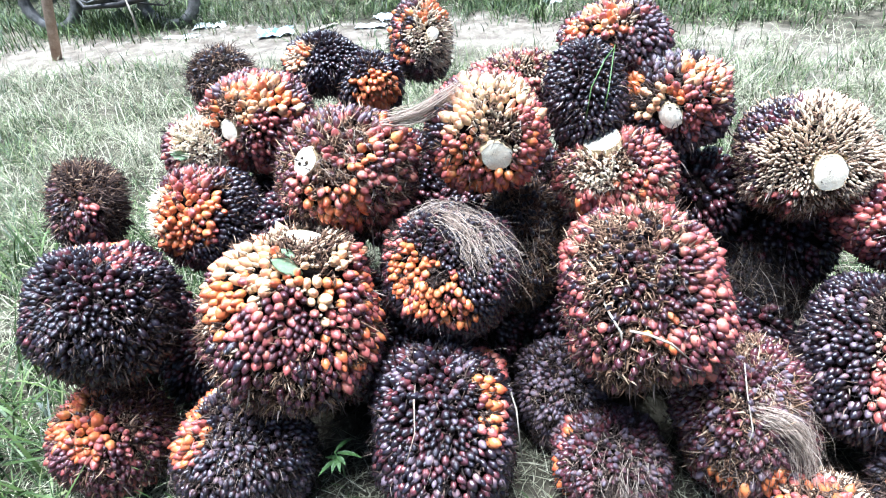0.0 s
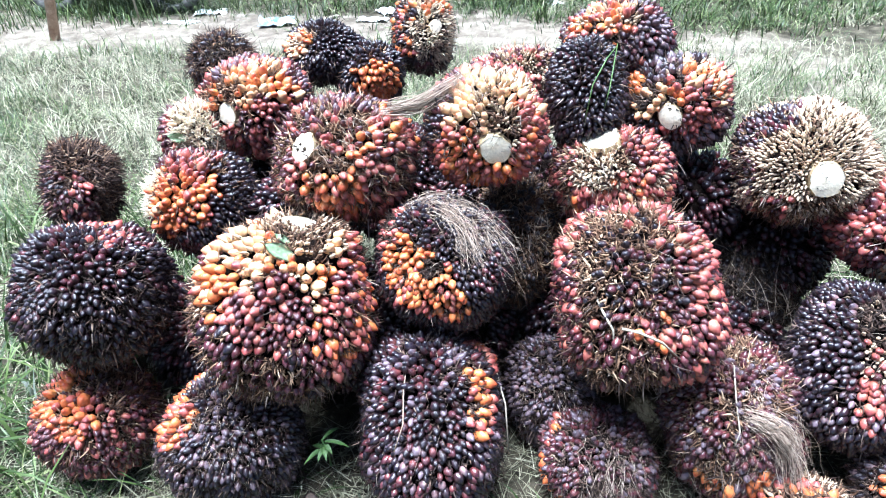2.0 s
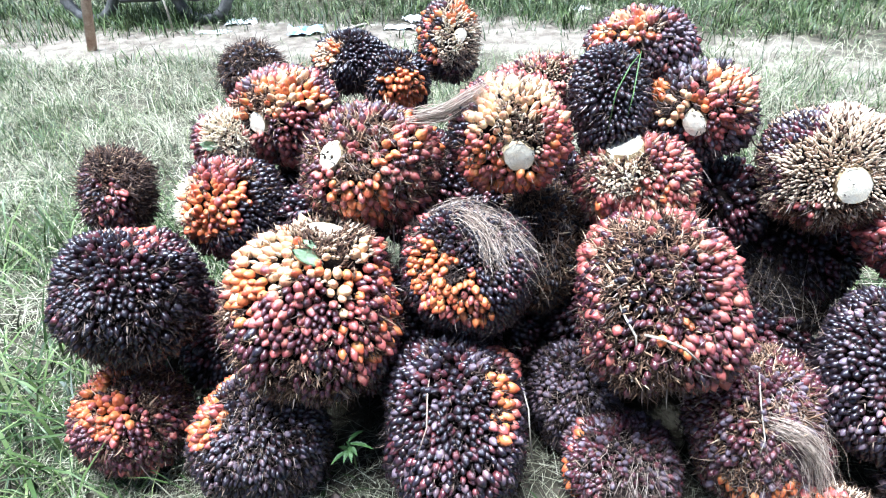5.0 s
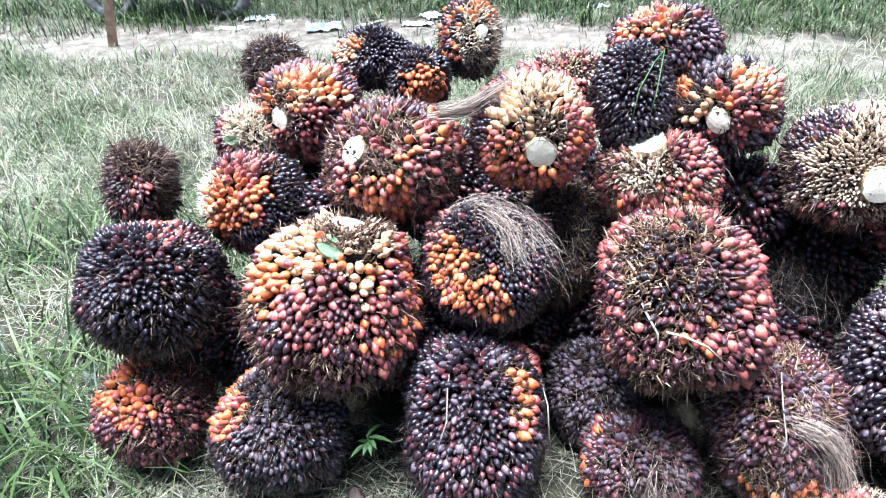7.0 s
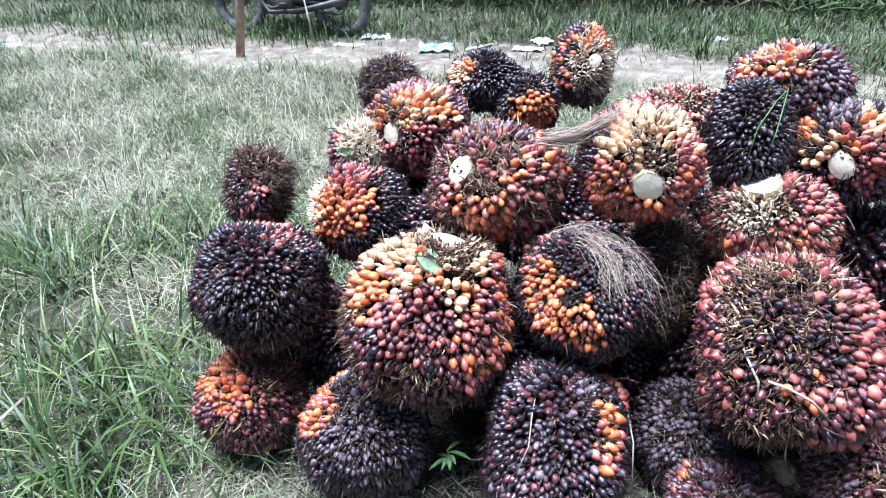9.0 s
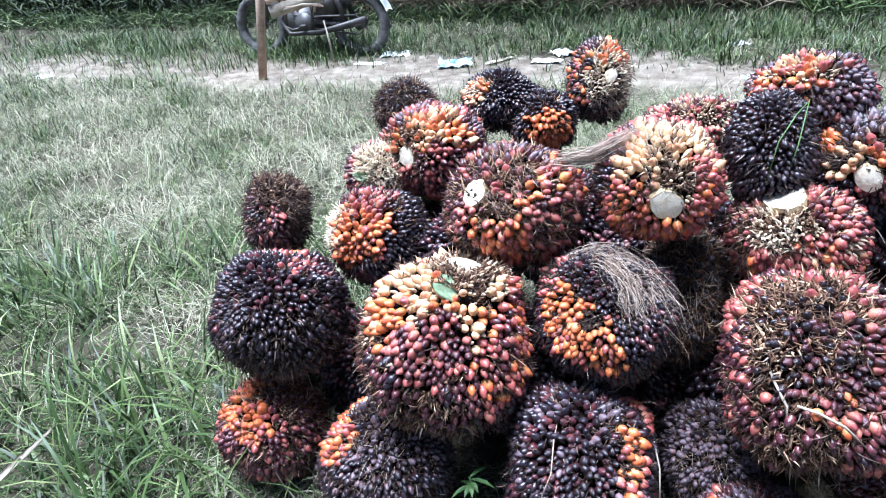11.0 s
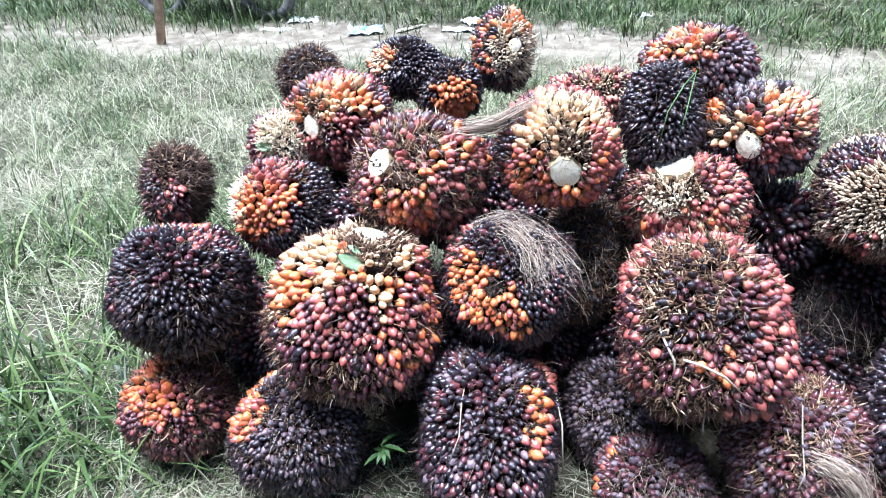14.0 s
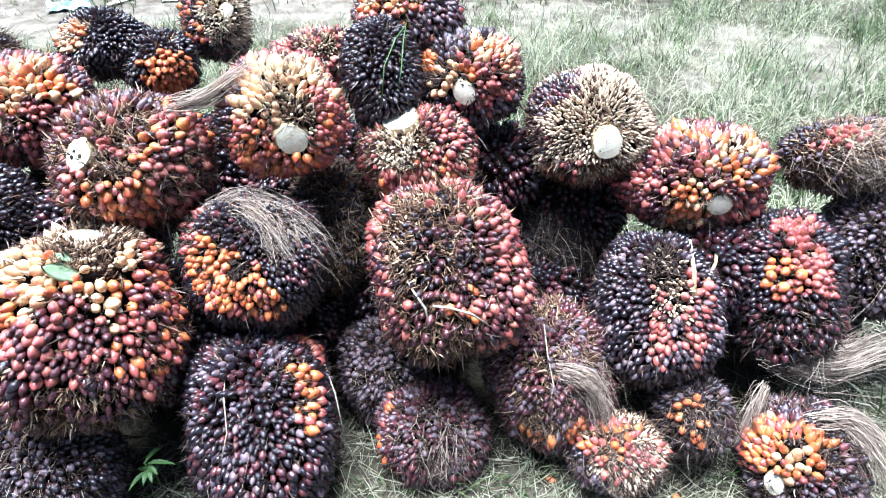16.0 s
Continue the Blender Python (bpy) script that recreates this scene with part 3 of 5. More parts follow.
grass("green_grass", "green grass blades, lush beside the heap", GREEN, [
    (-3.6, -0.9, 0.2, 2.3, 14000, 0.08, 0.32, 0.0024, 0.3, -0.5),
    (-7.5, -3.0, 5.75, 6.5, 7000, 0.1, 0.32, 0.004, 0.3, -1.6),
    (-8.0, -4.7, 4.9, 5.9, 6000, 0.08, 0.24, 0.0035, 0.4, -1.0),
    (-5.3, -3.2, 5.75, 6.05, 2600, 0.12, 0.36, 0.004, 0.2, -0.6),
    (-3.4, -1.3, 0.2, 2.0, 2000, 0.2, 0.5, 0.0052, 0.35, -1.2),
    (-8.0, -0.8, 2.0, 4.9, 46000, 0.09, 0.28, 0.0019, 0.35, -0.2),
    (-0.8, 5.0, 2.3, 4.9, 38000, 0.09, 0.28, 0.0019, 0.35, -0.2),
    (-8.0, 5.0, 4.7, 6.1, 9000, 0.05, 0.2, 0.004, 0.3, 0.3),
    (-8.5, 5.5, 5.95, 7.5, 30000, 0.06, 0.22, 0.0028, 0.45, -1.6),
    (-11.0, 5.5, 6.0, 8.8, 16000, 0.08, 0.24, 0.005, 0.25, -0.3),
    (-1.6, 5.5, 5.7, 7.6, 13000, 0.08, 0.26, 0.0045, 0.25, -0.7),
    (-1.7, 2.3, 0.5, 1.25, 5500, 0.04, 0.14, 0.0024, 0.6, 0.0),
    (1.7, 4.6, 0.0, 2.4, 7000, 0.05, 0.2, 0.003, 0.4, -0.2),
    (-8.0, 7.0, -5.0, 0.2, 4000, 0.08, 0.25, 0.006, 0.4, -0.2)], 11)
grass("dry_grass", "dry straw coloured grass and litter", DRY, [
    (-3.6, -0.9, 0.2, 2.3, 4500, 0.1, 0.34, 0.0015, 0.65, -0.8),
    (-8.0, -0.8, 2.0, 4.9, 52000, 0.1, 0.32, 0.0015, 0.6, -0.6),
    (-0.8, 5.0, 2.3, 4.9, 42000, 0.1, 0.32, 0.0015, 0.6, -0.6),
    (-8.0, 5.0, 4.7, 6.1, 8000, 0.04, 0.16, 0.003, 0.8, 0.1),
    (-8.5, 5.5, 5.95, 7.3, 13000, 0.06, 0.2, 0.0022, 0.6, -1.0),
    (-11.0, 5.5, 6.0, 8.8, 6000, 0.06, 0.22, 0.004, 0.4, -0.1),
    (-1.7, 2.3, 0.45, 1.25, 11000, 0.05, 0.16, 0.0016, 1.15, -1.2),
    (1.7, 4.6, 0.0, 2.4, 6000, 0.05, 0.2, 0.003, 0.8, -0.6),
    (-8.0, 7.0, -5.0, 0.2, 4000, 0.08, 0.25, 0.006, 0.7, -0.5)], 23)

# ---------------------------------------------------------------- the heap
dark_left = bunch("glossy black palm fruit bunch with dark bristles", (-1.12, 1.392, 0.525), FACE_WEST, (0.196, 0.197, 0.206), "KKKKP", None, [(-0.01, 1.0, 18, "CO"), (0.39, 0.88, 22, "PKR"), (0.82, -0.37, 32, "KB"), (0.13, -0.85, 61, "KKB")], 0.012, square=2.3)
hairy_left = bunch("brown shaggy palm fruit bunch with few dark red fruits", (-1.346, 1.789, 0.635), FACE_WEST, (0.107, 0.151, 0.134), "BBBB", None, [(0.38, -0.5, 36, "PPR"), (-0.53, -0.22, 40, "KPB")], 0.0115, square=2.25, husks=2, hairs=7)
left_orange = bunch("palm fruit bunch half orange and half black", (-0.931, 1.767, 0.604), FACE_WEST, (0.167, 0.163, 0.173), "P", (-0.9, 0.11, 0.03), [(0.8, 0.14, 79, "KKKK"), (-0.3, 0.05, 45, "OOOR"), (-0.44, 0.23, 29, "YOO"), (-0.01, 0.77, 28, "RRP"), (-0.9, 0.13, 23, "W")], 0.012, square=2.3)
l_stem = bunch("small red palm fruit bunch with frayed pale stalk fibres", (-1.002, 1.952, 0.749), FACE_WEST, (0.107, 0.102, 0.113), "PPR", None, [(-0.08, 0.47, 35, "YRC"), (0.61, 0.11, 60, "WWWC")], 0.0115, square=2.25)
pink = bunch("pinkish red palm fruit bunch with yellow orange middle", (-0.832, 2.092, 0.782), FACE_WEST, (0.193, 0.170, 0.179), "RRRP", (-0.32, -0.28, 0.036), [(0.03, 0.77, 42, "RGP"), (0.81, 0.49, 33, "PGR"), (0.14, 0.15, 41, "YYOO"), (0.29, -0.57, 34, "RRP"), (-0.49, 0.11, 20, "BO")], 0.0125, square=2.25)
holes = bunch("untidy red and brown palm fruit bunch with holed cut stalk", (-0.430, 1.698, 0.800), FACE_WEST, (0.198, 0.174, 0.189), "PBRP", (-0.5, 0.09, 0.042), [(0.23, 0.71, 38, "PPGB"), (0.66, 0.35, 26, "RRPO"), (-0.16, -0.32, 29, "OOBR"), (0.03, -0.61, 32, "OORB"), (0.6, -0.26, 29, "BRPR"), (0.6, -0.66, 26, "BPBR"), (-0.05, 0.29, 29, "BPBR"), (0.44, 0.03, 16, "ORP")], 0.012, square=2.25)
center = bunch("yellow and orange palm fruit bunch with round cut stalk", (-0.044, 1.740, 0.888), FACE_WEST, (0.166, 0.161, 0.166), "RRP", (0.08, -0.52, 0.044), [(-0.08, 0.83, 75, "RRRP"), (-0.78, -0.06, 34, "KPPK"), (0.11, 0.14, 49, "YYYC"), (-0.25, -0.68, 37, "OORR"), (0.55, -0.24, 24, "ORR"), (-0.32, -0.92, 22, "RO"), (0.19, -0.17, 18, "BCB")], 0.0112, square=2.3)
back_brown = bunch("dark brown bristly palm fruit bunch at the back of the heap", (-1.000, 2.258, 0.883), FACE_WEST, (0.110, 0.103, 0.110), "BBK", None, [], 0.011, square=2.25, husks=2, hairs=7)
back2 = bunch("black palm fruit bunch with an orange side", (-0.646, 2.336, 0.884), FACE_WEST, (0.143, 0.110, 0.127), "KKK", None, [(-0.61, 0.23, 28, "OYC")], 0.011, square=2.25)
back3 = bunch("small black palm fruit bunch with a bright orange patch", (-0.482, 2.309, 0.828), FACE_WEST, (0.120, 0.107, 0.113), "K", None, [(0.32, -0.52, 45, "OOO")], 0.0115, square=2.25)
top = bunch("upright palm fruit bunch, black behind and straw coloured round the stalk", (-0.312, 2.504, 0.912), FACE_WEST, (0.113, 0.154, 0.141), "KKP", (0.38, -0.1, 0.027), [(-0.51, -0.09, 44, "RBOK"), (0.59, -0.11, 56, "CCWC"), (0.42, 0.58, 28, "OC")], 0.011, square=2.25)
back_pale = bunch("pale pink palm fruit bunch low at the back", (0.045, 2.316, 0.815), FACE_WEST, (0.181, 0.096, 0.132), "RCCP", None, [], 0.0108)
topright = bunch("greyish purple palm fruit bunch with red orange fruits", (0.323, 2.007, 1.038), FACE_WEST, (0.157, 0.108, 0.132), "GGRP", None, [(0.25, 0.14, 53, "GGP"), (-0.4, 0.37, 37, "YCOR"), (-0.77, -0.1, 37, "ORRC")], 0.0112, square=2.25)
dark_curve = bunch("long black palm fruit bunch leaning on the heap", (0.236, 1.858, 0.940), FACE_WEST, (0.105, 0.158, 0.130), "KKKK", None, [], 0.0108, square=2.25)
right_top = bunch("palm fruit bunch with black, orange and pink fruits", (0.487, 1.904, 0.894), FACE_WEST, (0.165, 0.137, 0.155), "KKG", (-0.34, -0.43, 0.036), [(-0.27, 0.55, 54, "GKGK"), (0.4, 0.15, 40, "YOCR"), (-0.05, -0.01, 26, "RYO"), (0.12, -0.48, 32, "RRPR"), (-0.91, 0.19, 23, "OOB"), (-0.65, -0.03, 20, "YBY"), (0.44, -0.86, 25, "KG")], 0.0115, square=2.25)
r1 = bunch("red and orange palm fruit bunch with broad pale cut stalk", (0.320, 1.760, 0.736), FACE_WEST, (0.173, 0.140, 0.160), "PRRC", (-0.33, 0.67, 0.055), [(-0.21, -0.33, 53, "YORRC"), (0.24, 0.22, 25, "RRP"), (-0.88, 0.02, 25, "PRRB"), (-0.44, 0.14, 27, "CCBW"), (-0.23, -0.77, 27, "RRO")], 0.0112, square=2.25)
r2 = bunch("straw coloured palm fruit bunch with slim unripe fruits", (0.820, 1.765, 0.782), FACE_WEST, (0.174, 0.166, 0.177), "CCCC", (-0.13, -0.35, 0.05), [(-0.69, 0.69, 31, "KKGP"), (-1.0, -0.04, 23, "PKBC"), (-0.32, -0.93, 35, "PBRB"), (-0.11, -0.8, 21, "CB"), (-0.37, 0.93, 22, "KC")], 0.0095, square=2.25)
main = bunch("large palm fruit bunch, yellow on top, purple and bristly below", (-0.562, 1.395, 0.513), FACE_WEST, (0.224, 0.244, 0.242), "PPPKB", (0.26, 0.92, 0.056), [(0.32, 0.69, 58, "BCYBC"), (-0.25, 0.47, 35, "YYYOC"), (0.52, 0.32, 33, "YYOYC"), (-0.44, 0.2, 20, "OYOR"), (0.92, 0.13, 28, "RROOP"), (0.71, -0.25, 24, "RRPO"), (0.06, -0.03, 24, "RPPR"), (-0.77, 0.57, 14, "RPG"), (-0.92, -0.08, 22, "B"), (-0.75, -0.55, 31, "BBP"), (-0.09, -0.8, 26, "BPB"), (0.3, 0.78, 22, "BCB")], 0.0125, square=2.7)
mid = bunch("black palm fruit bunch with orange side and pale fibre cap", (-0.146, 1.532, 0.571), FACE_WEST, (0.190, 0.182, 0.188), "KKKKP", None, [(-0.63, 0.05, 22, "OOO"), (-0.33, -0.27, 24, "OOOR"), (-0.08, -0.57, 18, "OOR"), (-0.74, 0.54, 19, "BRB"), (-0.21, -0.04, 9, "B")], 0.0095, square=2.3)
right_big = bunch("large dark red palm fruit bunch with red shoulder", (0.360, 1.440, 0.549), FACE_WEST, (0.199, 0.229, 0.223), "PPPRK", None, [(0.8, 0.48, 33, "RRRR"), (0.57, -0.02, 26, "RRRP"), (0.58, 0.77, 21, "RRC"), (-0.2, 0.86, 30, "BBRB"), (-0.8, 0.61, 19, "RRB"), (-0.45, 0.43, 30, "KBBB"), (-0.14, 0.14, 26, "PKBP"), (-0.02, -0.32, 17, "ORP"), (0.51, -0.37, 20, "PPR"), (-0.48, -0.77, 40, "BBPB"), (-0.91, -0.25, 26, "PPBR")], 0.012, square=2.7)
front = bunch("dark purple palm fruit bunch with an orange stripe, on the ground", (-0.169, 1.287, 0.199), FACE_WEST, (0.196, 0.261, 0.227), "KKKPG", None, [(0.73, 0.66, 12, "ORRB"), (0.65, 0.45, 13, "OORB"), (0.66, 0.19, 12, "ORB")], 0.0125, square=2.5)
lowleft = bunch("dark red palm fruit bunch with orange patch, on the grass", (-1.155, 1.260, 0.150), FACE_WEST, (0.173, 0.162, 0.175), "PPRPB", None, [(0.69, 0.62, 68, "PBPB"), (0.53, -0.45, 44, "PPBR"), (-0.26, 0.88, 22, "OO"), (-0.58, 0.48, 20, "OOO"), (-0.21, 0.32, 23, "OOO"), (0.03, 0.22, 23, "OOR"), (-0.58, 0.65, 12, "B"), (-0.61, 0.76, 15, "RB")], 0.0115, square=2.25)
low2 = bunch("dusty black palm fruit bunch with orange patch, on the ground", (-0.727, 1.229, 0.160), FACE_WEST, (0.195, 0.188, 0.190), "KKKGB", None, [(-0.68, 0.73, 21, "OOO"), (-0.65, 0.41, 20, "OOR"), (-0.54, 0.84, 13, "OY")], 0.0115, square=2.25)
darkc = bunch("dusty grey black palm fruit bunch deep in the heap", (0.175, 1.489, 0.133), FACE_WEST, (0.140, 0.167, 0.156), "GGKB", None, [], 0.011, square=2.25)
low3 = bunch("dusty brown palm fruit bunch with matted fibres", (0.300, 1.273, 0.089), FACE_WEST, (0.160, 0.152, 0.152), "GPGPB", None, [(-0.61, 0.74, 19, "ORB"), (-0.94, -0.16, 25, "OBB"), (-0.19, 0.32, 61, "BGPP")], 0.011, square=2.25)
low4 = bunch("dark red palm fruit bunch with straw coloured fibre tufts", (0.647, 1.335, 0.227), FACE_WEST, (0.170, 0.207, 0.197), "PPPBG", None, [(-0.56, -0.55, 20, "OB"), (0.0, -0.58, 13, "O"), (0.07, 1.0, 33, "BBP")], 0.0115, square=2.25)
r_dark = bunch("blue black palm fruit bunch with pale pink patch and thin stalk", (0.953, 1.383, 0.386), FACE_EAST, (0.172, 0.216, 0.199), "KKKG", (0.21, 0.83, 0.013), [(0.09, -0.04, 32, "RRGP"), (-0.06, 0.29, 23, "CCR"), (-0.16, 0.62, 15, "BCB")], 0.0115, square=2.4)
r3 = bunch("red and yellow palm fruit bunch with pale cut stalk", (1.127, 1.658, 0.656), FACE_EAST, (0.215, 0.158, 0.188), "RRPP", (0.11, -0.59, 0.04), [(-0.02, 0.5, 47, "YYOC"), (0.17, 0.82, 21, "PRC"), (-0.58, 0.02, 37, "RPPR"), (-0.26, -0.57, 20, "OYO"), (-0.29, -0.9, 17, "OYC"), (0.39, 0.01, 19, "OGO")], 0.0125, square=2.25)
rr = bunch("black palm fruit bunch with a salmon orange band", (1.351, 1.408, 0.410), FACE_EAST, (0.150, 0.221, 0.193), "KKKP", None, [(-0.13, 0.31, 27, "RRR"), (-0.07, -0.03, 24, "RRR"), (-0.09, 0.8, 20, "RRR"), (-0.49, 0.1, 16, "RO"), (-0.26, -0.8, 49, "KBP")], 0.0125, square=2.4)
fuzzy = bunch("fibrous grey brown palm fruit bunch with a few red fruits", (1.601, 1.651, 0.694), FACE_EAST, (0.178, 0.108, 0.149), "BBGB", None, [(-0.43, 0.48, 29, "RRC"), (-0.77, 0.6, 32, "KKB")], 0.0115, square=2.25)
right2 = bunch("dark brown palm fruit bunch with withered fruits", (1.724, 1.473, 0.446), FACE_EAST, (0.198, 0.203, 0.191), "KBG", None, [(-0.09, -0.26, 25, "OKB")], 0.0108)
lra = bunch("small pale pink palm fruit bunch lying on straw", (0.792, 1.113, 0.124), FACE_EAST, (0.129, 0.105, 0.125), "RCBC", None, [(0.18, 0.96, 46, "BCB"), (-0.23, 0.46, 44, "RBO"), (0.46, 0.18, 33, "RCR"), (-0.8, -0.59, 53, "GKG")], 0.011, square=2.25)
lrb = bunch("small dusty black palm fruit bunch with orange patch", (1.018, 1.165, 0.188), FACE_EAST, (0.101, 0.113, 0.112), "KGKB", None, [(-0.36, -0.01, 38, "OBOB")], 0.0115, square=2.25)
lrc = bunch("palm fruit bunch with bright yellow fruits and a stub of stalk", (1.292, 1.035, 0.112), FACE_EAST, (0.153, 0.158, 0.172), "KGPB", (-0.78, -0.23, 0.034), [(-0.96, 0.18, 24, "RRP"), (-0.36, 0.4, 24, "ROB"), (-0.69, 0.41, 35, "OYOR")], 0.012, square=2.25)
gap1 = bunch("matted brown palm fruit bunch deep in the heap", (0.79, 1.85, 0.33), FACE_EAST, (0.175, 0.2, 0.178), "KKB", None, [], 0.0108)
gap2 = bunch("matted brown palm fruit bunch hidden under the others", (0.052, 1.798, 0.477), FACE_EAST, (0.142, 0.204, 0.164), "BBK", None, [], 0.0108)

# bunches inside the heap, seen in the gaps
for x, y, z, r in ((-0.95, 1.6, 0.18, 0.2), (-0.55, 1.72, 0.2, 0.22), (-0.15, 1.75, 0.2, 0.22), (0.3, 1.75, 0.2, 0.22), (0.7, 1.7, 0.18, 0.2),
                   (1.1, 1.55, 0.19, 0.2), (1.5, 1.5, 0.19, 0.2), (-1.3, 1.72, 0.24, 0.2), (-0.75, 2.1, 0.42, 0.23), (-0.38, 2.2, 0.45, 0.23),
                   (0.0, 2.1, 0.5, 0.22), (0.4, 2.0, 0.52, 0.22), (0.85, 1.9, 0.42, 0.2), (-0.2, 2.1, 0.18, 0.2), (0.45, 2.1, 0.18, 0.2), (-0.8, 2.2, 0.18, 0.2),
                   (-0.38, 1.5, 0.3, 0.17), (1.15, 1.5, 0.42, 0.17), (-0.62, 1.8, 0.55, 0.17), (0.58, 1.87, 0.6, 0.15)):
    bunch("dark palm fruit bunch buried in the heap", (x, y, z), FACE_WEST, (r, r * 0.92, r * 0.96), "KKPB", None, [], 0.014, picked=12, spread=1.25)


# fibres lying on the bunches
tuft(mid, 0.5, 0.55, (0.5, -0.6, 0.5), 0.09, 120, 0.2, width=0.0007)
tuft(low4, 0.0, 0.3, (0.1, -0.6, 0.6), 0.07, 480, 0.6, width=0.0006)
tuft(low4, 0.0, -0.2, (-0.1, -0.7, 0.5), 0.07, 320, 0.6, material=SPINE, width=0.001)
tuft(low3, 0.2, 0.4, (-0.1, -0.8, 0.4), 0.07, 130, 0.3, width=0.0009)
tuft(low3, -0.1, -0.5, (-0.2, -0.7, 0.4), 0.06, 160, 0.4, material=SPINE, width=0.0012)
tuft(low3, 0.0, -0.2, (0.0, -0.7, 0.5), 0.05, 200, 0.5, width=0.0006)
tuft(holes, 0.35, 0.1, (0.6, -0.5, 0.5), 0.06, 220, 0.5, width=0.0006)
tuft(main, -0.65, -0.7, (0.15, -0.9, 0.3), 0.07, 140, 0.16, width=0.0007)
tuft(main, -0.85, -0.2, (-0.5, -0.5, 0.4), 0.05, 200, 0.35, width=0.0006)
tuft(right_big, -0.6, -0.6, (0.1, -0.8, 0.5), 0.05, 200, 0.4, material=SHADED_FIBRE)
tuft(right_big, -0.2, 0.75, (0.8, -0.3, 0.35), 0.09, 260, 0.3, material=SPINE, width=0.001)
tuft(dark_left, -0.9, 0.55, (-0.8, 0.1, 0.1), 0.06, 60, 0.08)
tuft(rr, 0.5, -0.8, (-0.9, 0.15, 0.4), 0.14, 160, 0.1)
tuft(fuzzy, 0.1, 0.0, (0.5, -0.3, 0.5), 0.11, 900, 0.7, width=0.0009)
tuft(right2, -0.2, 0.2, (0.3, -0.8, 0.4), 0.08, 220, 0.6, material=SHADED_FIBRE)
# the dark strands on gap1 and gap2 carry painted gap shade
tuft(gap1, 0.0, 0.3, (0.1, -0.3, 0.5), 0.11, 900, 0.8, material=SHADED_FIBRE, width=0.001, lift=1.03)
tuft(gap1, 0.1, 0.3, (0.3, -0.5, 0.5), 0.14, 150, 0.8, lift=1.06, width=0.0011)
tuft(gap2, 0.0, 0.1, (0.05, -0.6, 0.4), 0.09, 420, 0.6, material=SHADED_FIBRE, lift=1.03)
tuft(gap2, 0.2, 0.2, (0.1, -0.7, 0.4), 0.12, 60, 0.5, lift=1.05, width=0.0007)
tuft(darkc, 0.0, 0.2, (0.1, -0.8, 0.4), 0.06, 160, 0.6, width=0.0006)
tuft(lra, 0.0, 0.2, (0.3, -0.8, 0.4), 0.08, 300, 0.6, material=SPINE, width=0.0009)
tuft(lrb, 0.0, 0.0, (0.1, -0.8, 0.4), 0.07, 220, 0.6, material=SPINE, width=0.0009)
tuft(low2, 0.3, 0.2, (0.1, -0.8, 0.4), 0.05, 160, 0.6, width=0.0006)
tuft(front, 0.35, 0.9, (-0.1, -0.8, 0.5), 0.1, 40, 0.25)
tuft(r3, -0.1, -0.9, (0.9, -0.2, 0.4), 0.1, 120, 0.25, material=SHADED_FIBRE)
tuft(back_brown, 0.0, 0.3, (0.5, 0.1, 0.6), 0.06, 160, 0.7, material=SHADED_FIBRE)


def wisp(label, points, count, spread, width, material=FIBRE, fan=1.6):
    """A combed wisp of fibres that follow one curve and fan out at its end."""
    rng = np.random.default_rng(next(seeds))
    steps = 8
    knots = np.array(points, float)
    t = rng.uniform(0, 0.35, count)[:, None] + (rng.uniform(0.5, 1.0, count)[:, None]) * np.linspace(0, 1, steps + 1)[None]
    t = np.clip(t, 0, 1.1)
    at = t * (len(knots) - 1)
    k = np.clip(at.astype(int), 0, len(knots) - 2)
    f = (at - k)[..., None]
    slope = np.gradient(knots, axis=0)
    mid = (2 * f**3 - 3 * f**2 + 1) * knots[k] + (f**3 - 2 * f**2 + f) * slope[k] + (3 * f**2 - 2 * f**3) * knots[k + 1] + (f**3 - f**2) * slope[k + 1]
    off = rng.normal(size=(count, 3)) * spread
    off2 = off * fan + rng.normal(size=(count, 3)) * spread * 0.7
    wave = np.sin(t * rng.uniform(4, 14, count)[:, None] + rng.uniform(0, 6, count)[:, None])[..., None] * rng.normal(size=(count, 1, 3)) * spread * 0.55
    mid = mid + off[:, None] * (1 - t[..., None]) + off2[:, None] * t[..., None] + wave
    way = unit(np.gradient(mid, axis=1))
    side = unit(np.cross(way, rng.normal(size=(count, 1, 3))))
    up = np.cross(way, side)
    w = (width * rng.uniform(0.5, 1.4, count))[:, None, None] * np.linspace(1, 0.35, steps + 1)[None, :, None]
    verts = np.stack([mid + w * (math.cos(a) * side + math.sin(a) * up) for a in (0, 2.094, 4.189)], 2).reshape(-1, 3)
    tris = []
    for j in range(steps):
        for q in range(3):
            a, b2, c, d = 3 * j + q, 3 * j + (q + 1) % 3, 3 * j + 3 + (q + 1) % 3, 3 * j + 3 + q
            tris += [(a, b2, c), (a, c, d)]
    per = 3 * (steps + 1)
    faces = (np.array(tris)[None] + (np.arange(count) * per)[:, None, None]).reshape(-1, 3)
    ob = new("fibre_wisp", mesh_of("fibre_wisp", verts, faces, [material], vary=np.repeat(rng.random(count), per)))
    return tagged(ob, label, "dry fibre", "fibre wisps on the heap", "stuff")


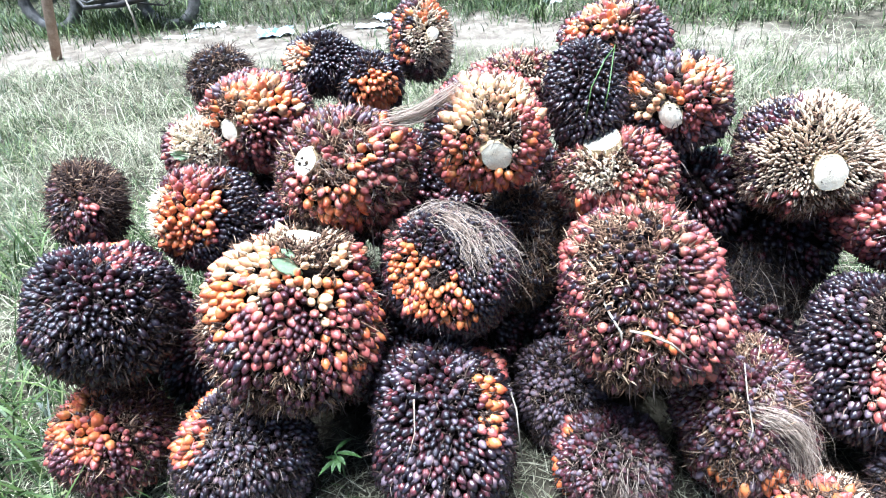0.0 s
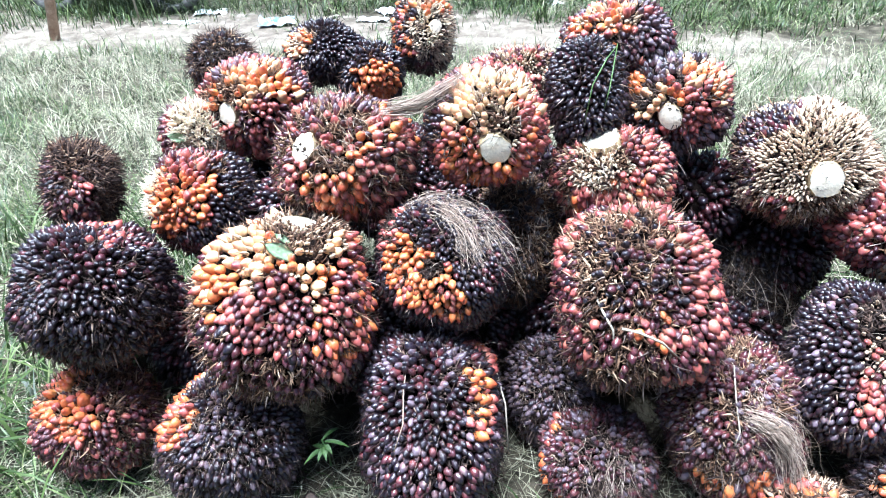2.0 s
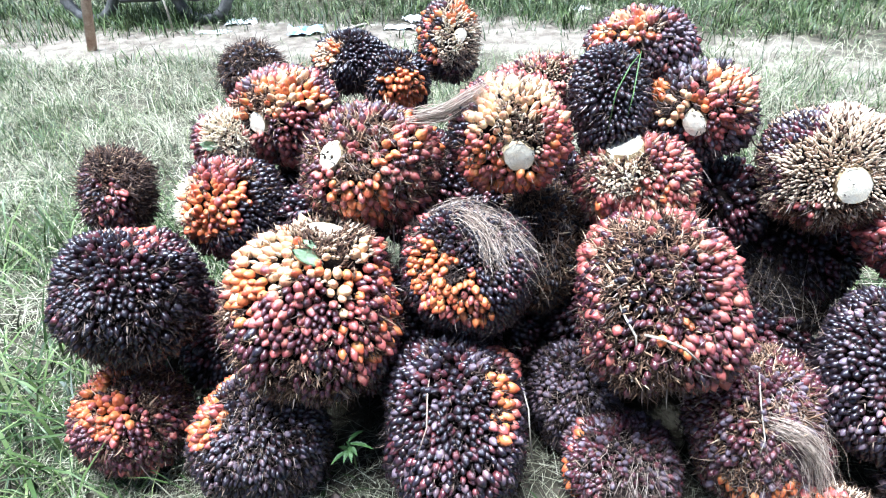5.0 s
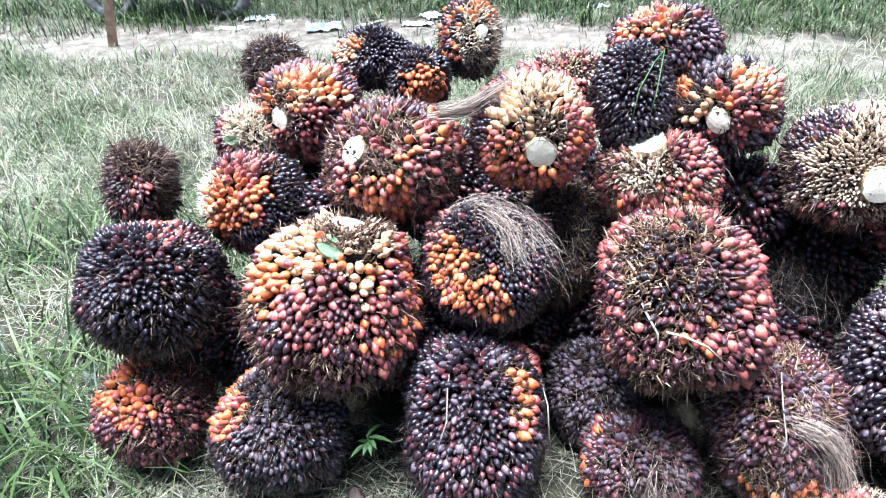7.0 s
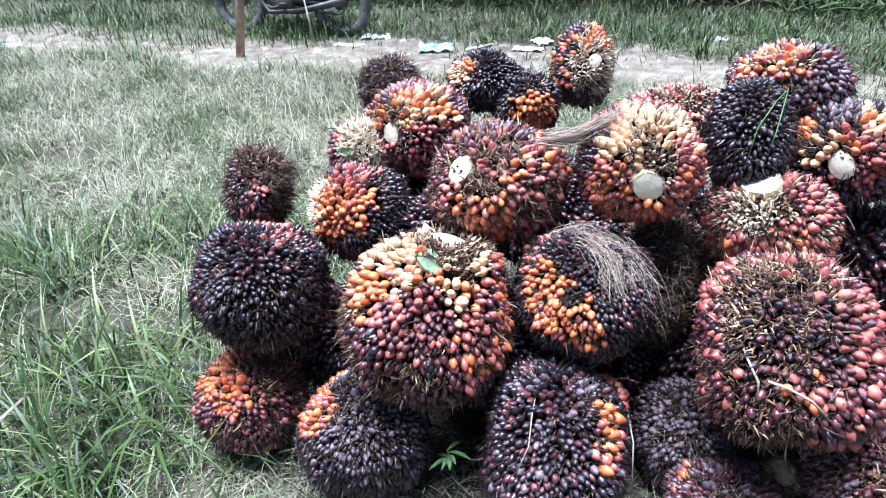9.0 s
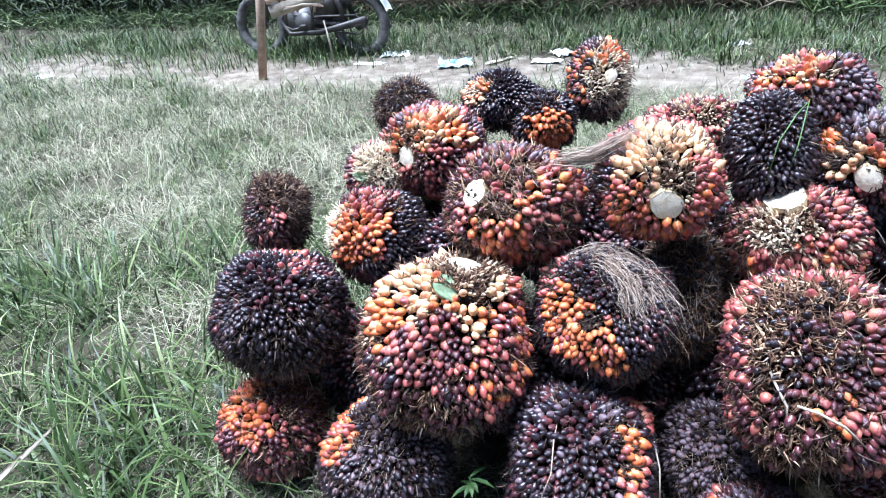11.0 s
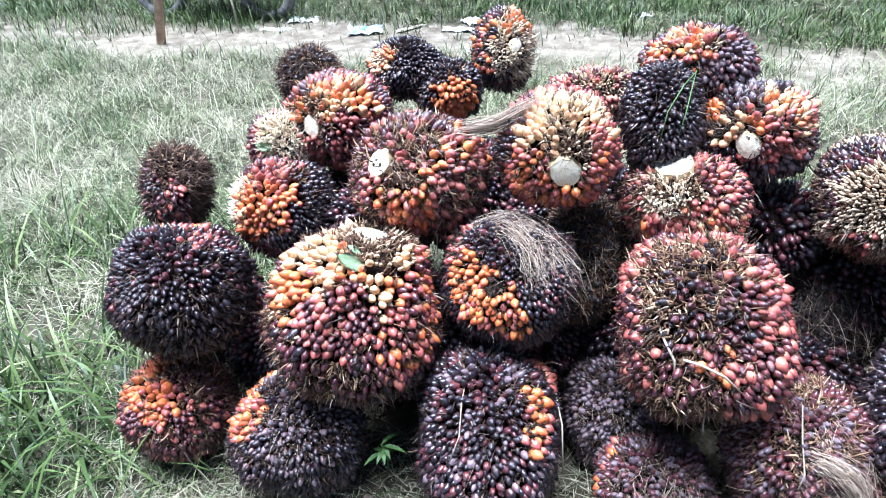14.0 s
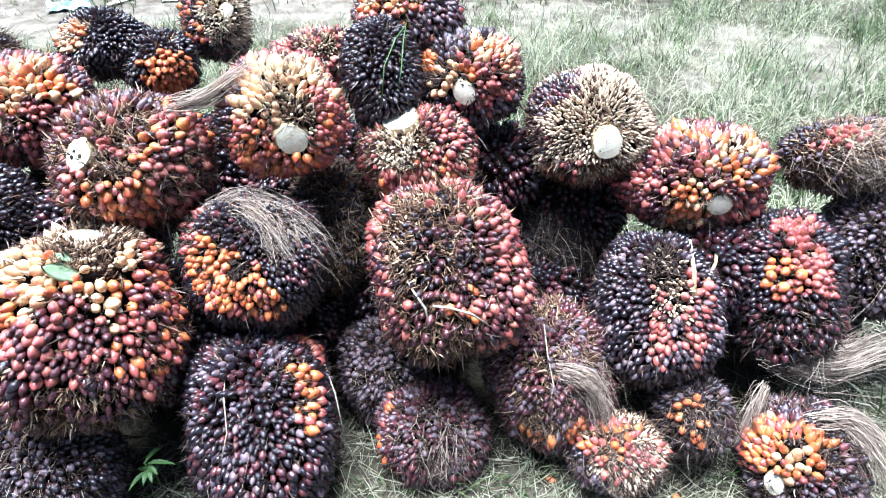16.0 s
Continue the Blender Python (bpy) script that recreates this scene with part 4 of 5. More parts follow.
wisp("dry straw band slung between two upper bunches", [(-0.319, 1.66, 0.964), (-0.27, 1.67, 0.97), (-0.2, 1.67, 0.985), (-0.126, 1.67, 1.03), (-0.086, 1.72, 1.04)], 110, 0.01, 0.001, fan=1.0)
wisp("tan fibre mat combed over the black and orange bunch", [(-0.25, 1.5, 0.715), (-0.2, 1.53, 0.735), (-0.13, 1.55, 0.735), (-0.07, 1.52, 0.725)], 260, 0.014, 0.001, fan=1.1)
wisp("tan fibre mat hanging over the black and orange bunch", [(-0.21, 1.5, 0.732), (-0.15, 1.51, 0.742), (-0.095, 1.46, 0.727), (-0.065, 1.41, 0.69)], 280, 0.015, 0.001, fan=1.3)
wisp("loose fibres hanging over the black and orange bunch", [(-0.15, 1.54, 0.738), (-0.07, 1.52, 0.725), (-0.01, 1.48, 0.68), (0.02, 1.44, 0.61)], 60, 0.018, 0.0007, fan=1.5)
wisp("straw coloured fibre tail hanging on the dark red bunch", [(0.618, 1.2, 0.386), (0.683, 1.18, 0.37), (0.731, 1.16, 0.311), (0.748, 1.13, 0.239)], 200, 0.011, 0.001, fan=1.8)
wisp("long pale fibre tail lying under the black bunch", [(1.241, 1.255, 0.301), (1.33, 1.24, 0.275), (1.45, 1.23, 0.255), (1.62, 1.27, 0.265)], 320, 0.011, 0.0013, fan=2.6)
wisp("pale fibre tail curling round the yellow bunch", [(1.259, 1.03, 0.285), (1.355, 1.02, 0.278), (1.405, 0.96, 0.233), (1.44, 0.92, 0.15)], 300, 0.014, 0.0012, fan=2.0)
wisp("short pale fibre tail hanging beside the yellow bunch", [(1.2, 1.15, 0.3), (1.165, 1.12, 0.24), (1.144, 1.095, 0.15)], 120, 0.008, 0.0012)
wisp("withered fibre roll along the top of the large red bunch", [(0.24, 1.45, 0.74), (0.3, 1.43, 0.765), (0.369, 1.45, 0.778), (0.43, 1.49, 0.778)], 110, 0.013, 0.0011, HUSK, fan=1.0)


# stray fibres clinging to every bunch
for top_bunch, ways_of in ((dark_left, 1), (left_orange, 2), (pink, 3), (holes, 4), (center, 5), (r1, 6), (r2, 7), (main, 8), (mid, 9), (right_big, 10), (front, 11), (lowleft, 12),
                           (low2, 13), (darkc, 14), (low3, 15), (r_dark, 16), (r3, 17), (rr, 18), (lra, 19), (lrb, 20), (right_top, 21), (topright, 22), (lrc, 23)):
    tuft(top_bunch, 0.0, 0.1, (math.cos(ways_of), math.sin(ways_of), 0.2), 0.06, 50, 1.2, width=0.0005, name="stray_fibre", label="thin stray fibres")
    tuft(top_bunch, 0.0, -0.3, (math.cos(2 * ways_of), -0.6, 0.2), 0.05, 45, 1.0, material=SHADED_FIBRE, width=0.0007, name="stray_fibre", label="thin stray fibres")


def spot(top, u, v, lift=0.0):
    """A place on a bunch's skin, in the world."""
    d = on_face(u, v)
    return top.matrix_basis @ Vector(d * (RADII[top.name] + lift))


def stick(name, label, points, radii, material):
    ob = new(name)
    tagged(ob, label, "twig")
    part("shaft", tube(points, radii, 7), material, ob)
    return ob


stick("twig", "pale dry curved twig lying on the large red bunch", [spot(right_big, u, v, 0.02) for u, v in ((-0.42, -0.2), (-0.25, -0.24), (-0.02, -0.34), (0.26, -0.56))], [0.003, 0.0034, 0.003, 0.0015], GREY_WOOD)
stick("twig", "thin bent dry twig on the large red bunch", [spot(right_big, u, v, 0.018) for u, v in ((-0.66, 0.14), (-0.6, -0.03), (-0.5, -0.22), (-0.48, -0.42))], [0.0025, 0.003, 0.003, 0.0015], GREY_WOOD)
stick("twig", "thin pale stem hanging over the dark red bunch", [spot(low4, u, v, 0.022) for u, v in ((-0.22, 0.75), (-0.32, 0.45), (-0.34, 0.1), (-0.4, -0.05))], 0.0016, GREY_WOOD)
stick("twig", "brown runner hanging over the purple bunch", [spot(front, u, v, 0.02) for u, v in ((-0.2, 0.85), (-0.28, 0.5), (-0.3, 0.2), (-0.42, -0.05))], 0.0016, WOOD)
stick("twig", "thin straight dry stem beside the purple bunch", [spot(front, u, v, 0.03) for u, v in ((0.8, 0.6), (0.9, 0.2), (0.93, -0.3))], 0.0022, GREY_WOOD)
stick("grass_stem", "long green grass stem lying over the black bunch", [spot(dark_curve, u, v, 0.02) for u, v in ((0.62, 0.66), (0.2, 0.35), (-0.15, -0.05), (-0.3, -0.6))], [0.001, 0.0018, 0.0018, 0.0008], FRESH_LEAF)
stick("grass_stem", "long green grass stem lying over the black bunch", [spot(dark_curve, u, v, 0.022) for u, v in ((0.6, 0.68), (0.35, 0.3), (0.2, -0.1), (0.08, -0.4))], [0.001, 0.0016, 0.0016, 0.0008], FRESH_LEAF)
stick("twig", "pale cut spikelet stub between the black bunches", [spot(r_dark, 0.5, 0.42, 0.015), spot(r_dark, 0.7, 0.58, 0.03), spot(r_dark, 0.93, 0.8, 0.07)], [0.006, 0.0045, 0.006], STALK)
stick("twig", "pale spikelet stub on the blue black bunch", [spot(r_dark, 0.28, 0.25, 0.0), spot(r_dark, 0.26, 0.5, 0.02), spot(r_dark, 0.32, 0.82, 0.03)], [0.007, 0.006, 0.005], STALK)
stick("twig", "flat brown frond piece stuck between bunches", [spot(gap1, 0.0, 0.95, 0.03), spot(gap1, -0.3, 0.85, 0.05)], [0.009, 0.004], GREY_WOOD)


def blade(name, label, m, long, wide, material, curl=0.25, category="leaf"):
    """A thin leaf with a midrib fold, pointed at both ends."""
    bm = bmesh.new()
    rows = []
    for k in range(9):
        t = k / 8
        w = wide * math.sin(math.pi * min(1, t * 0.92 + 0.06)) ** 0.8 / 2
        z = curl * long * t * t
        rows.append([bm.verts.new((x * w, t * long, z + abs(x) * w * 0.35 + 0.002 * math.sin(9 * t + 3 * x))) for x in (-1, -0.5, 0, 0.5, 1)])
    for a, c in zip(rows, rows[1:]):
        for k in range(4):
            bm.faces.new((a[k], a[k + 1], c[k + 1], c[k]))
    bmesh.ops.solidify(bm, geom=bm.faces[:], thickness=0.0008)
    ob = thing(name, m, label, category)
    part("leaf_blade", bm, material, ob)
    return ob


def lay(top, u, v, spin, lift=0.012):
    d = Vector(on_face(u, v))
    return top.matrix_basis @ Matrix.Translation(Vector(on_face(u, v) * (RADII[top.name] + lift))) @ d.to_track_quat("Z", "Y").to_matrix().to_4x4() @ pose(0, 0, 0, 0, 0, spin)


blade("fallen_leaf", "pale green leaf fallen on the yellow bunch", lay(main, 0.3, 0.47, -85), 0.085, 0.042, PALE_LEAF, 0.08)
blade("fallen_leaf", "small pale green leaf on the yellow bunch", lay(main, 0.22, 0.63, -110), 0.045, 0.022, PALE_LEAF, 0.08)
blade("fallen_leaf", "small yellow leaf caught beside the large bunch", lay(main, 0.83, -0.38, 10), 0.04, 0.02, YELLOW_LEAF, 0.1)
blade("fallen_leaf", "green leaf strip among the far bunches", lay(fuzzy, 0.55, -0.72, 170), 0.07, 0.02, PALE_LEAF, 0.05)
blade("fallen_leaf", "green leaf on the black bunch", lay(rr, 0.85, 0.75, 200), 0.06, 0.03, PALE_LEAF, 0.05)
blade("fallen_leaf", "pale leaf on the red bunch", lay(l_stem, 0.1, -0.3, 60), 0.06, 0.03, PALE_LEAF, 0.05)


# small weed growing between the bunches
weed = thing("weed", pose(-0.45, 1.2, 0.08), "small green weed with narrow leaves between the bunches", "weed")
part("stem", tube([(0, 0, 0), (0.005, -0.01, 0.08), (0.0, -0.03, 0.15)], [0.003, 0.0025, 0.002], 6), FRESH_LEAF, weed)
rng_w = random.Random(4)
for k in range(9):
    a = 40 * k + rng_w.uniform(-15, 15)
    h = 0.07 + 0.009 * k
    bm = bmesh.new()
    rows = []
    long, wide = rng_w.uniform(0.035, 0.075), 0.014
    for j in range(7):
        t = j / 6
        w = wide * math.sin(math.pi * (0.08 + 0.92 * t)) / 2
        rows.append([bm.verts.new((x * w, t * long, 0.35 * t * long - 0.6 * long * t * t + abs(x) * w * 0.4)) for x in (-1, 0, 1)])
    for r1_, r2_ in zip(rows, rows[1:]):
        for j in range(2):
            bm.faces.new((r1_[j], r1_[j + 1], r2_[j + 1], r2_[j]))
    bmesh.ops.transform(bm, matrix=pose(0, -0.01 - 0.002 * k, h, 0, 0, a), verts=bm.verts)
    part("leaf", bm, FRESH_LEAF, weed)

# loose fruits and dead leaves on the ground
for x, y, key in ((-0.417, 1.1, "O"), (0.62, 1.12, "O"), (0.05, 1.07, "P"), (0.5, 1.08, "P"), (0.95, 1.02, "O"), (0.78, 0.96, "R")):
    loose = new("loose_fruit", FRUIT_MESH[key])
    loose.matrix_basis = pose(x, y, 0.014, 80, 0, 50 * x * 7) @ Matrix.Diagonal((0.012, 0.012, 0.012, 1))
    tagged(loose, "loose palm fruit on the ground beside the heap", "palm fruit", "loose fruits")
blade("dead_leaf", "dull brown dead leaf on the ground before the heap", pose(-0.46, 1.02, 0.02, 0, 0, 20), 0.14, 0.06, BROWN_LEAF, 0.05)
blade("dry_leaf_blade", "broad pale dry leaf blade lying in the grass", pose(-1.98, 0.72, 0.1, 12, 0, -22), 0.36, 0.035, GREY_WOOD, 0.1)


# litter of fibres and spikelets under and round the heap, its brown darkened with painted shade
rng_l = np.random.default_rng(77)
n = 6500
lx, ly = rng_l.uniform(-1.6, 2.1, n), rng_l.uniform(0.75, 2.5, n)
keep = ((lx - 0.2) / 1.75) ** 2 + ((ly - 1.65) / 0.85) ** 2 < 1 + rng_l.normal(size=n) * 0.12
lx, ly = lx[keep], ly[keep]
n = len(lx)
way = np.stack([rng_l.normal(size=n), rng_l.normal(size=n), np.abs(rng_l.normal(size=n)) * 0.25], -1)
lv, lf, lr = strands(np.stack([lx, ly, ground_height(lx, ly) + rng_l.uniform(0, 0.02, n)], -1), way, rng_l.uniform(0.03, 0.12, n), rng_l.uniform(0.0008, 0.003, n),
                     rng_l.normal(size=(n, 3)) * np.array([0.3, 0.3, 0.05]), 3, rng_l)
tagged(new("fibre_litter", mesh_of("fibre_litter", lv, lf, [SHADED_FIBRE], vary=lr)), "brown fibre litter trodden round the heap", "litter", "", "stuff")


n = 7500
lx, ly = rng_l.uniform(-1.4, 2.1, n), rng_l.uniform(0.7, 1.4, n)
way = np.stack([rng_l.normal(size=n), rng_l.normal(size=n), np.abs(rng_l.normal(size=n)) * 0.2], -1)
lv, lf, lr = strands(np.stack([lx, ly, ground_height(lx, ly) + rng_l.uniform(0, 0.025, n)], -1), way, rng_l.uniform(0.04, 0.16, n), rng_l.uniform(0.0008, 0.0022, n),
                     rng_l.normal(size=(n, 3)) * np.array([0.3, 0.3, 0.05]), 2, rng_l)
tagged(new("straw_litter", mesh_of("straw_litter", lv, lf, [DRY], vary=lr)), "grey straw litter on the ground before the heap", "litter", "", "stuff")

# ---------------------------------------------------------------- beyond the heap
post = thing("post", pose(-3.918, 5.348, 0, 2, 13, 10), "rough reddish brown wooden post beside the track", "post")
bm = box((0.07, 0.06, 1.25), (0, 0, 0.6), 0.008)
for vert in bm.verts:
    vert.co.x += 0.006 * math.sin(vert.co.z * 5)
part("shaft", bm, WOOD, post)


def scrap(label, m, sx, sy, material, seed, name="plastic_scrap"):
    """A crumpled piece of sheet."""
    rng = random.Random(seed)
    bm = bmesh.new()
    bmesh.ops.create_grid(bm, x_segments=10, y_segments=8, size=0.5)
    for vert in bm.verts:
        r = 1 + 0.25 * noise.noise(vert.co * 3 + Vector((seed, 0, 0)))
        z = abs(noise.noise(vert.co * 4 + Vector((0, seed, 0)))) * 0.22 + 0.1 * abs(noise.noise(vert.co * 11 + Vector((seed, seed, 0))))
        vert.co = Vector((vert.co.x * sx * r, vert.co.y * sy * r, max(0, z) * min(sx, sy) * 1.3 + 0.004))
    bmesh.ops.solidify(bm, geom=bm.faces[:], thickness=0.001)
    ob = thing(name, m, label, "litter", "litter by the track")
    part("sheet", bm, material, ob, smooth=False)
    return ob


scrap("crumpled blue and white plastic bag on the track", pose(-2.1, 5.82, 0.0, 0, 0, 20), 0.3, 0.22, BLUE_PLASTIC, 1, "plastic_bag")
scrap("crumpled white plastic scrap by the motorcycle", pose(-2.83, 6.12, 0.0, 0, 0, 5), 0.28, 0.2, PLASTIC, 2)
scrap("white plastic scrap on the track", pose(-1.16, 6.17, 0.0, 0, 0, 40), 0.18, 0.2, PLASTIC, 3)
scrap("flat white plastic scrap on the track", pose(-1.25, 5.92, 0.0, 0, 0, 0), 0.26, 0.12, PLASTIC, 4)
scrap("thin white paper scrap on the track", pose(-2.98, 5.82, 0.0, 0, 0, 0), 0.3, 0.1, PLASTIC, 5)
scrap("white plastic scrap in the grass", pose(-6.78, 5.29, 0.0, 0, 0, 0), 0.24, 0.14, PLASTIC, 6)
scrap("small white scrap in the far grass", pose(0.36, 6.38, 0.02, 0, 0, 30), 0.12, 0.14, PLASTIC, 7)
scrap("teal plastic scrap half hidden in grass", pose(0.45, 5.5, 0.0, 0, 0, 30), 0.2, 0.12, TEAL_PLASTIC, 8)
scrap("pale wood chip on the track", pose(-1.7, 5.95, 0.0, 0, 0, 50), 0.3, 0.06, GREY_WOOD, 9, "wood_chip")


def motorcycle():
    top = thing("motorcycle", pose(-3.82, 6.2, 0.0, 7, 0, 177.6), "muddy old motorcycle with wooden carrier boards, parked in grass", "motorcycle")

    def wheel(x):
        w = part("wheel", ring(0.272, 0.05, 0.055, 56, 0.011), RUBBER, top, "muddy knobbly tyre")
        w.location = (x, 0, 0.3)
        part("rim", ring(0.235, 0.012, 0.03), METAL, w)
        part("hub", tube([(0, -0.05, 0), (0, 0.05, 0)], 0.05, 16), METAL, w)
        for k in range(18):
            a = 2 * math.pi * k / 18
            part("spoke", tube([(0.045 * math.cos(a), 0.02 * (-1) ** k, 0.045 * math.sin(a)), (0.228 * math.cos(a + 0.25), 0, 0.228 * math.sin(a + 0.25))], 0.0025, 5), METAL, w)
        return w

    wheel(-0.6)
    wheel(0.62)
    for y in (-0.075, 0.075):
        part("fork_leg", tube([(0.62, y, 0.3), (0.5, y, 0.66), (0.42, y, 0.92)], [0.022, 0.024, 0.02], 12), METAL, top)
        part("swing_arm", tube([(-0.6, y, 0.3), (-0.05, y, 0.34)], [0.018, 0.024], 10), METAL, top)
        part("shock_absorber", tube([(-0.48, y * 1.25, 0.34), (-0.36, y * 1.25, 0.66)], [0.03, 0.03], 14), DARK_METAL, top)
        part("footrest", tube([(-0.02, y, 0.3), (-0.02, y * 3.2, 0.31)], 0.014, 8), RUBBER, top)
    part("frame_tube", tube([(0.42, 0, 0.88), (0.3, 0, 0.55), (0.22, 0, 0.25), (-0.08, 0, 0.24), (-0.15, 0, 0.5), (-0.45, 0, 0.68)], 0.02, 10), DARK_METAL, top)
    part("frame_tube", tube([(0.42, 0, 0.86), (0.1, 0, 0.74), (-0.5, 0, 0.7)], 0.022, 10), DARK_METAL, top)
    engine = part("engine", box((0.32, 0.22, 0.24), (0.07, 0, 0.36), 0.03), METAL, top, "dull grey engine block")
    part("side_cover", box((0.3, 0.2, 0.26), (-0.25, 0, 0.5), 0.04), DARK_METAL, top)
    part("battery_box", box((0.18, 0.16, 0.16), (-0.18, 0, 0.34), 0.02), DARK_METAL, top)
    part("crankcase", tube([(0.0, -0.14, 0.33), (0.0, 0.14, 0.33)], [0.1, 0.1], 20), METAL, engine)
    for k in range(7):
        part("cooling_fin", box((0.15, 0.17, 0.007), (0.16, 0, 0.44 + 0.02 * k), 0.002, Euler((0, 0.25, 0)).to_matrix().to_4x4()), METAL, engine)
    part("exhaust_pipe", tube([(0.22, 0.06, 0.5), (0.3, 0.1, 0.36), (0.18, 0.13, 0.22), (-0.2, 0.14, 0.24), (-0.75, 0.16, 0.36)], [0.02, 0.02, 0.02, 0.028, 0.04], 12), DARK_METAL, top)
    chain = ring(0.085, 0.006, 0.006, 32)
    bmesh.ops.transform(chain, matrix=pose(-0.6, 0.09, 0.3), verts=chain.verts)
    part("sprocket", chain, DARK_METAL, top)
    part("chain_guard", tube([(-0.6, 0.1, 0.395), (-0.2, 0.1, 0.39), (0.0, 0.1, 0.36)], [0.014, 0.014, 0.012], 8), DARK_METAL, top)
    part("chain_guard", tube([(-0.6, 0.1, 0.215), (-0.3, 0.1, 0.25), (0.0, 0.1, 0.29)], [0.01, 0.01, 0.01], 8), DARK_METAL, top)
    bm = bmesh.new()
    rows = []
    for k in range(14):
        a = math.radians(20 + 9 * k)
        rows.append([bm.verts.new((-0.6 - 0.36 * math.cos(a) * 1.0, y, 0.32 + 0.36 * math.sin(a) - 4 * y * y)) for y in (-0.07, -0.035, 0, 0.035, 0.07)])
    for r1_, r2_ in zip(rows, rows[1:]):
        for j in range(4):
            bm.faces.new((r1_[j], r1_[j + 1], r2_[j + 1], r2_[j]))
    bmesh.ops.solidify(bm, geom=bm.faces[:], thickness=0.003)
    part("rear_mudguard", bm, PLASTIC, top, "pale dirty rear mudguard")
    part("seat", box((0.62, 0.22, 0.1), (-0.3, 0, 0.78), 0.035), DARK_METAL, top, "worn black seat")
    part("fuel_tank", box((0.36, 0.22, 0.2), (0.2, 0, 0.82), 0.07), DARK_METAL, top)
    for side in (-1, 1):
        rack = part("carrier_board", box((0.66, 0.025, 0.12), (-0.05, side * 0.3, 0.53), 0.004, Euler((0, 0.24, 0)).to_matrix().to_4x4()), GREY_WOOD, top, "grey wooden carrier board")
        part("carrier_board", box((0.6, 0.025, 0.06), (0.0, side * 0.32, 0.63), 0.004, Euler((0, 0.24, 0)).to_matrix().to_4x4()), WOOD, top, "brown wooden carrier board")
        for x in (-0.3, -0.1, 0.1):
            part("carrier_stick", tube([(x, side * 0.25, 0.74), (x + 0.04, side * 0.3, 0.45)], 0.012, 7), WOOD, top)
        part("carrier_stick", tube([(0.14, side * 0.27, 0.72), (0.1, side * 0.3, 0.5), (0.02, side * 0.26, 0.44)], 0.01, 7), WOOD, top)
    # cables, levers and tied-on sticks that clutter the side
    rng = random.Random(12)
    for k in range(7):
        x, y = rng.uniform(-0.35, 0.3), rng.choice((-1, 1)) * rng.uniform(0.13, 0.2)
        part("cable", tube([(x, y, 0.72), (x + rng.uniform(-0.12, 0.12), y * 1.15, 0.52), (x + rng.uniform(-0.2, 0.2), y * 0.9, 0.34)], 0.006, 6), DARK_METAL, top)
    for k in range(6):
        x, z, side = rng.uniform(-0.4, 0.2), rng.uniform(0.42, 0.66), 1 if k % 2 else -1
        part("carrier_stick", tube([(x - 0.2, side * 0.33, z), (x, side * 0.335, z + rng.uniform(-0.04, 0.04)), (x + 0.24, side * 0.33, z + rng.uniform(-0.12, 0.05))], [0.009, 0.011, 0.007], 7), rng.choice((WOOD, GREY_WOOD)), top)
    for side in (-1, 1):
        for k in range(5):
            part("cooling_fin", box((0.16, 0.012, 0.008), (0.06, side * 0.118, 0.29 + 0.03 * k), 0.002), METAL, engine)
        part("gear_lever", tube([(-0.02, side * 0.15, 0.3), (0.1, side * 0.19, 0.27), (0.16, side * 0.2, 0.3)], 0.009, 7), METAL, top)
        part("kick_lever", tube([(-0.12, side * 0.16, 0.34), (-0.2, side * 0.19, 0.5)], 0.01, 7), METAL, top)
    return top


motorcycle()


# dead stick standing before the motorcycle
stick("stake", "thin bare stake standing in the grass", [(-3.4, 5.85, 0.0), (-3.41, 5.86, 0.2), (-3.44, 5.87, 0.42)], [0.012, 0.01, 0.006], GREY_WOOD)


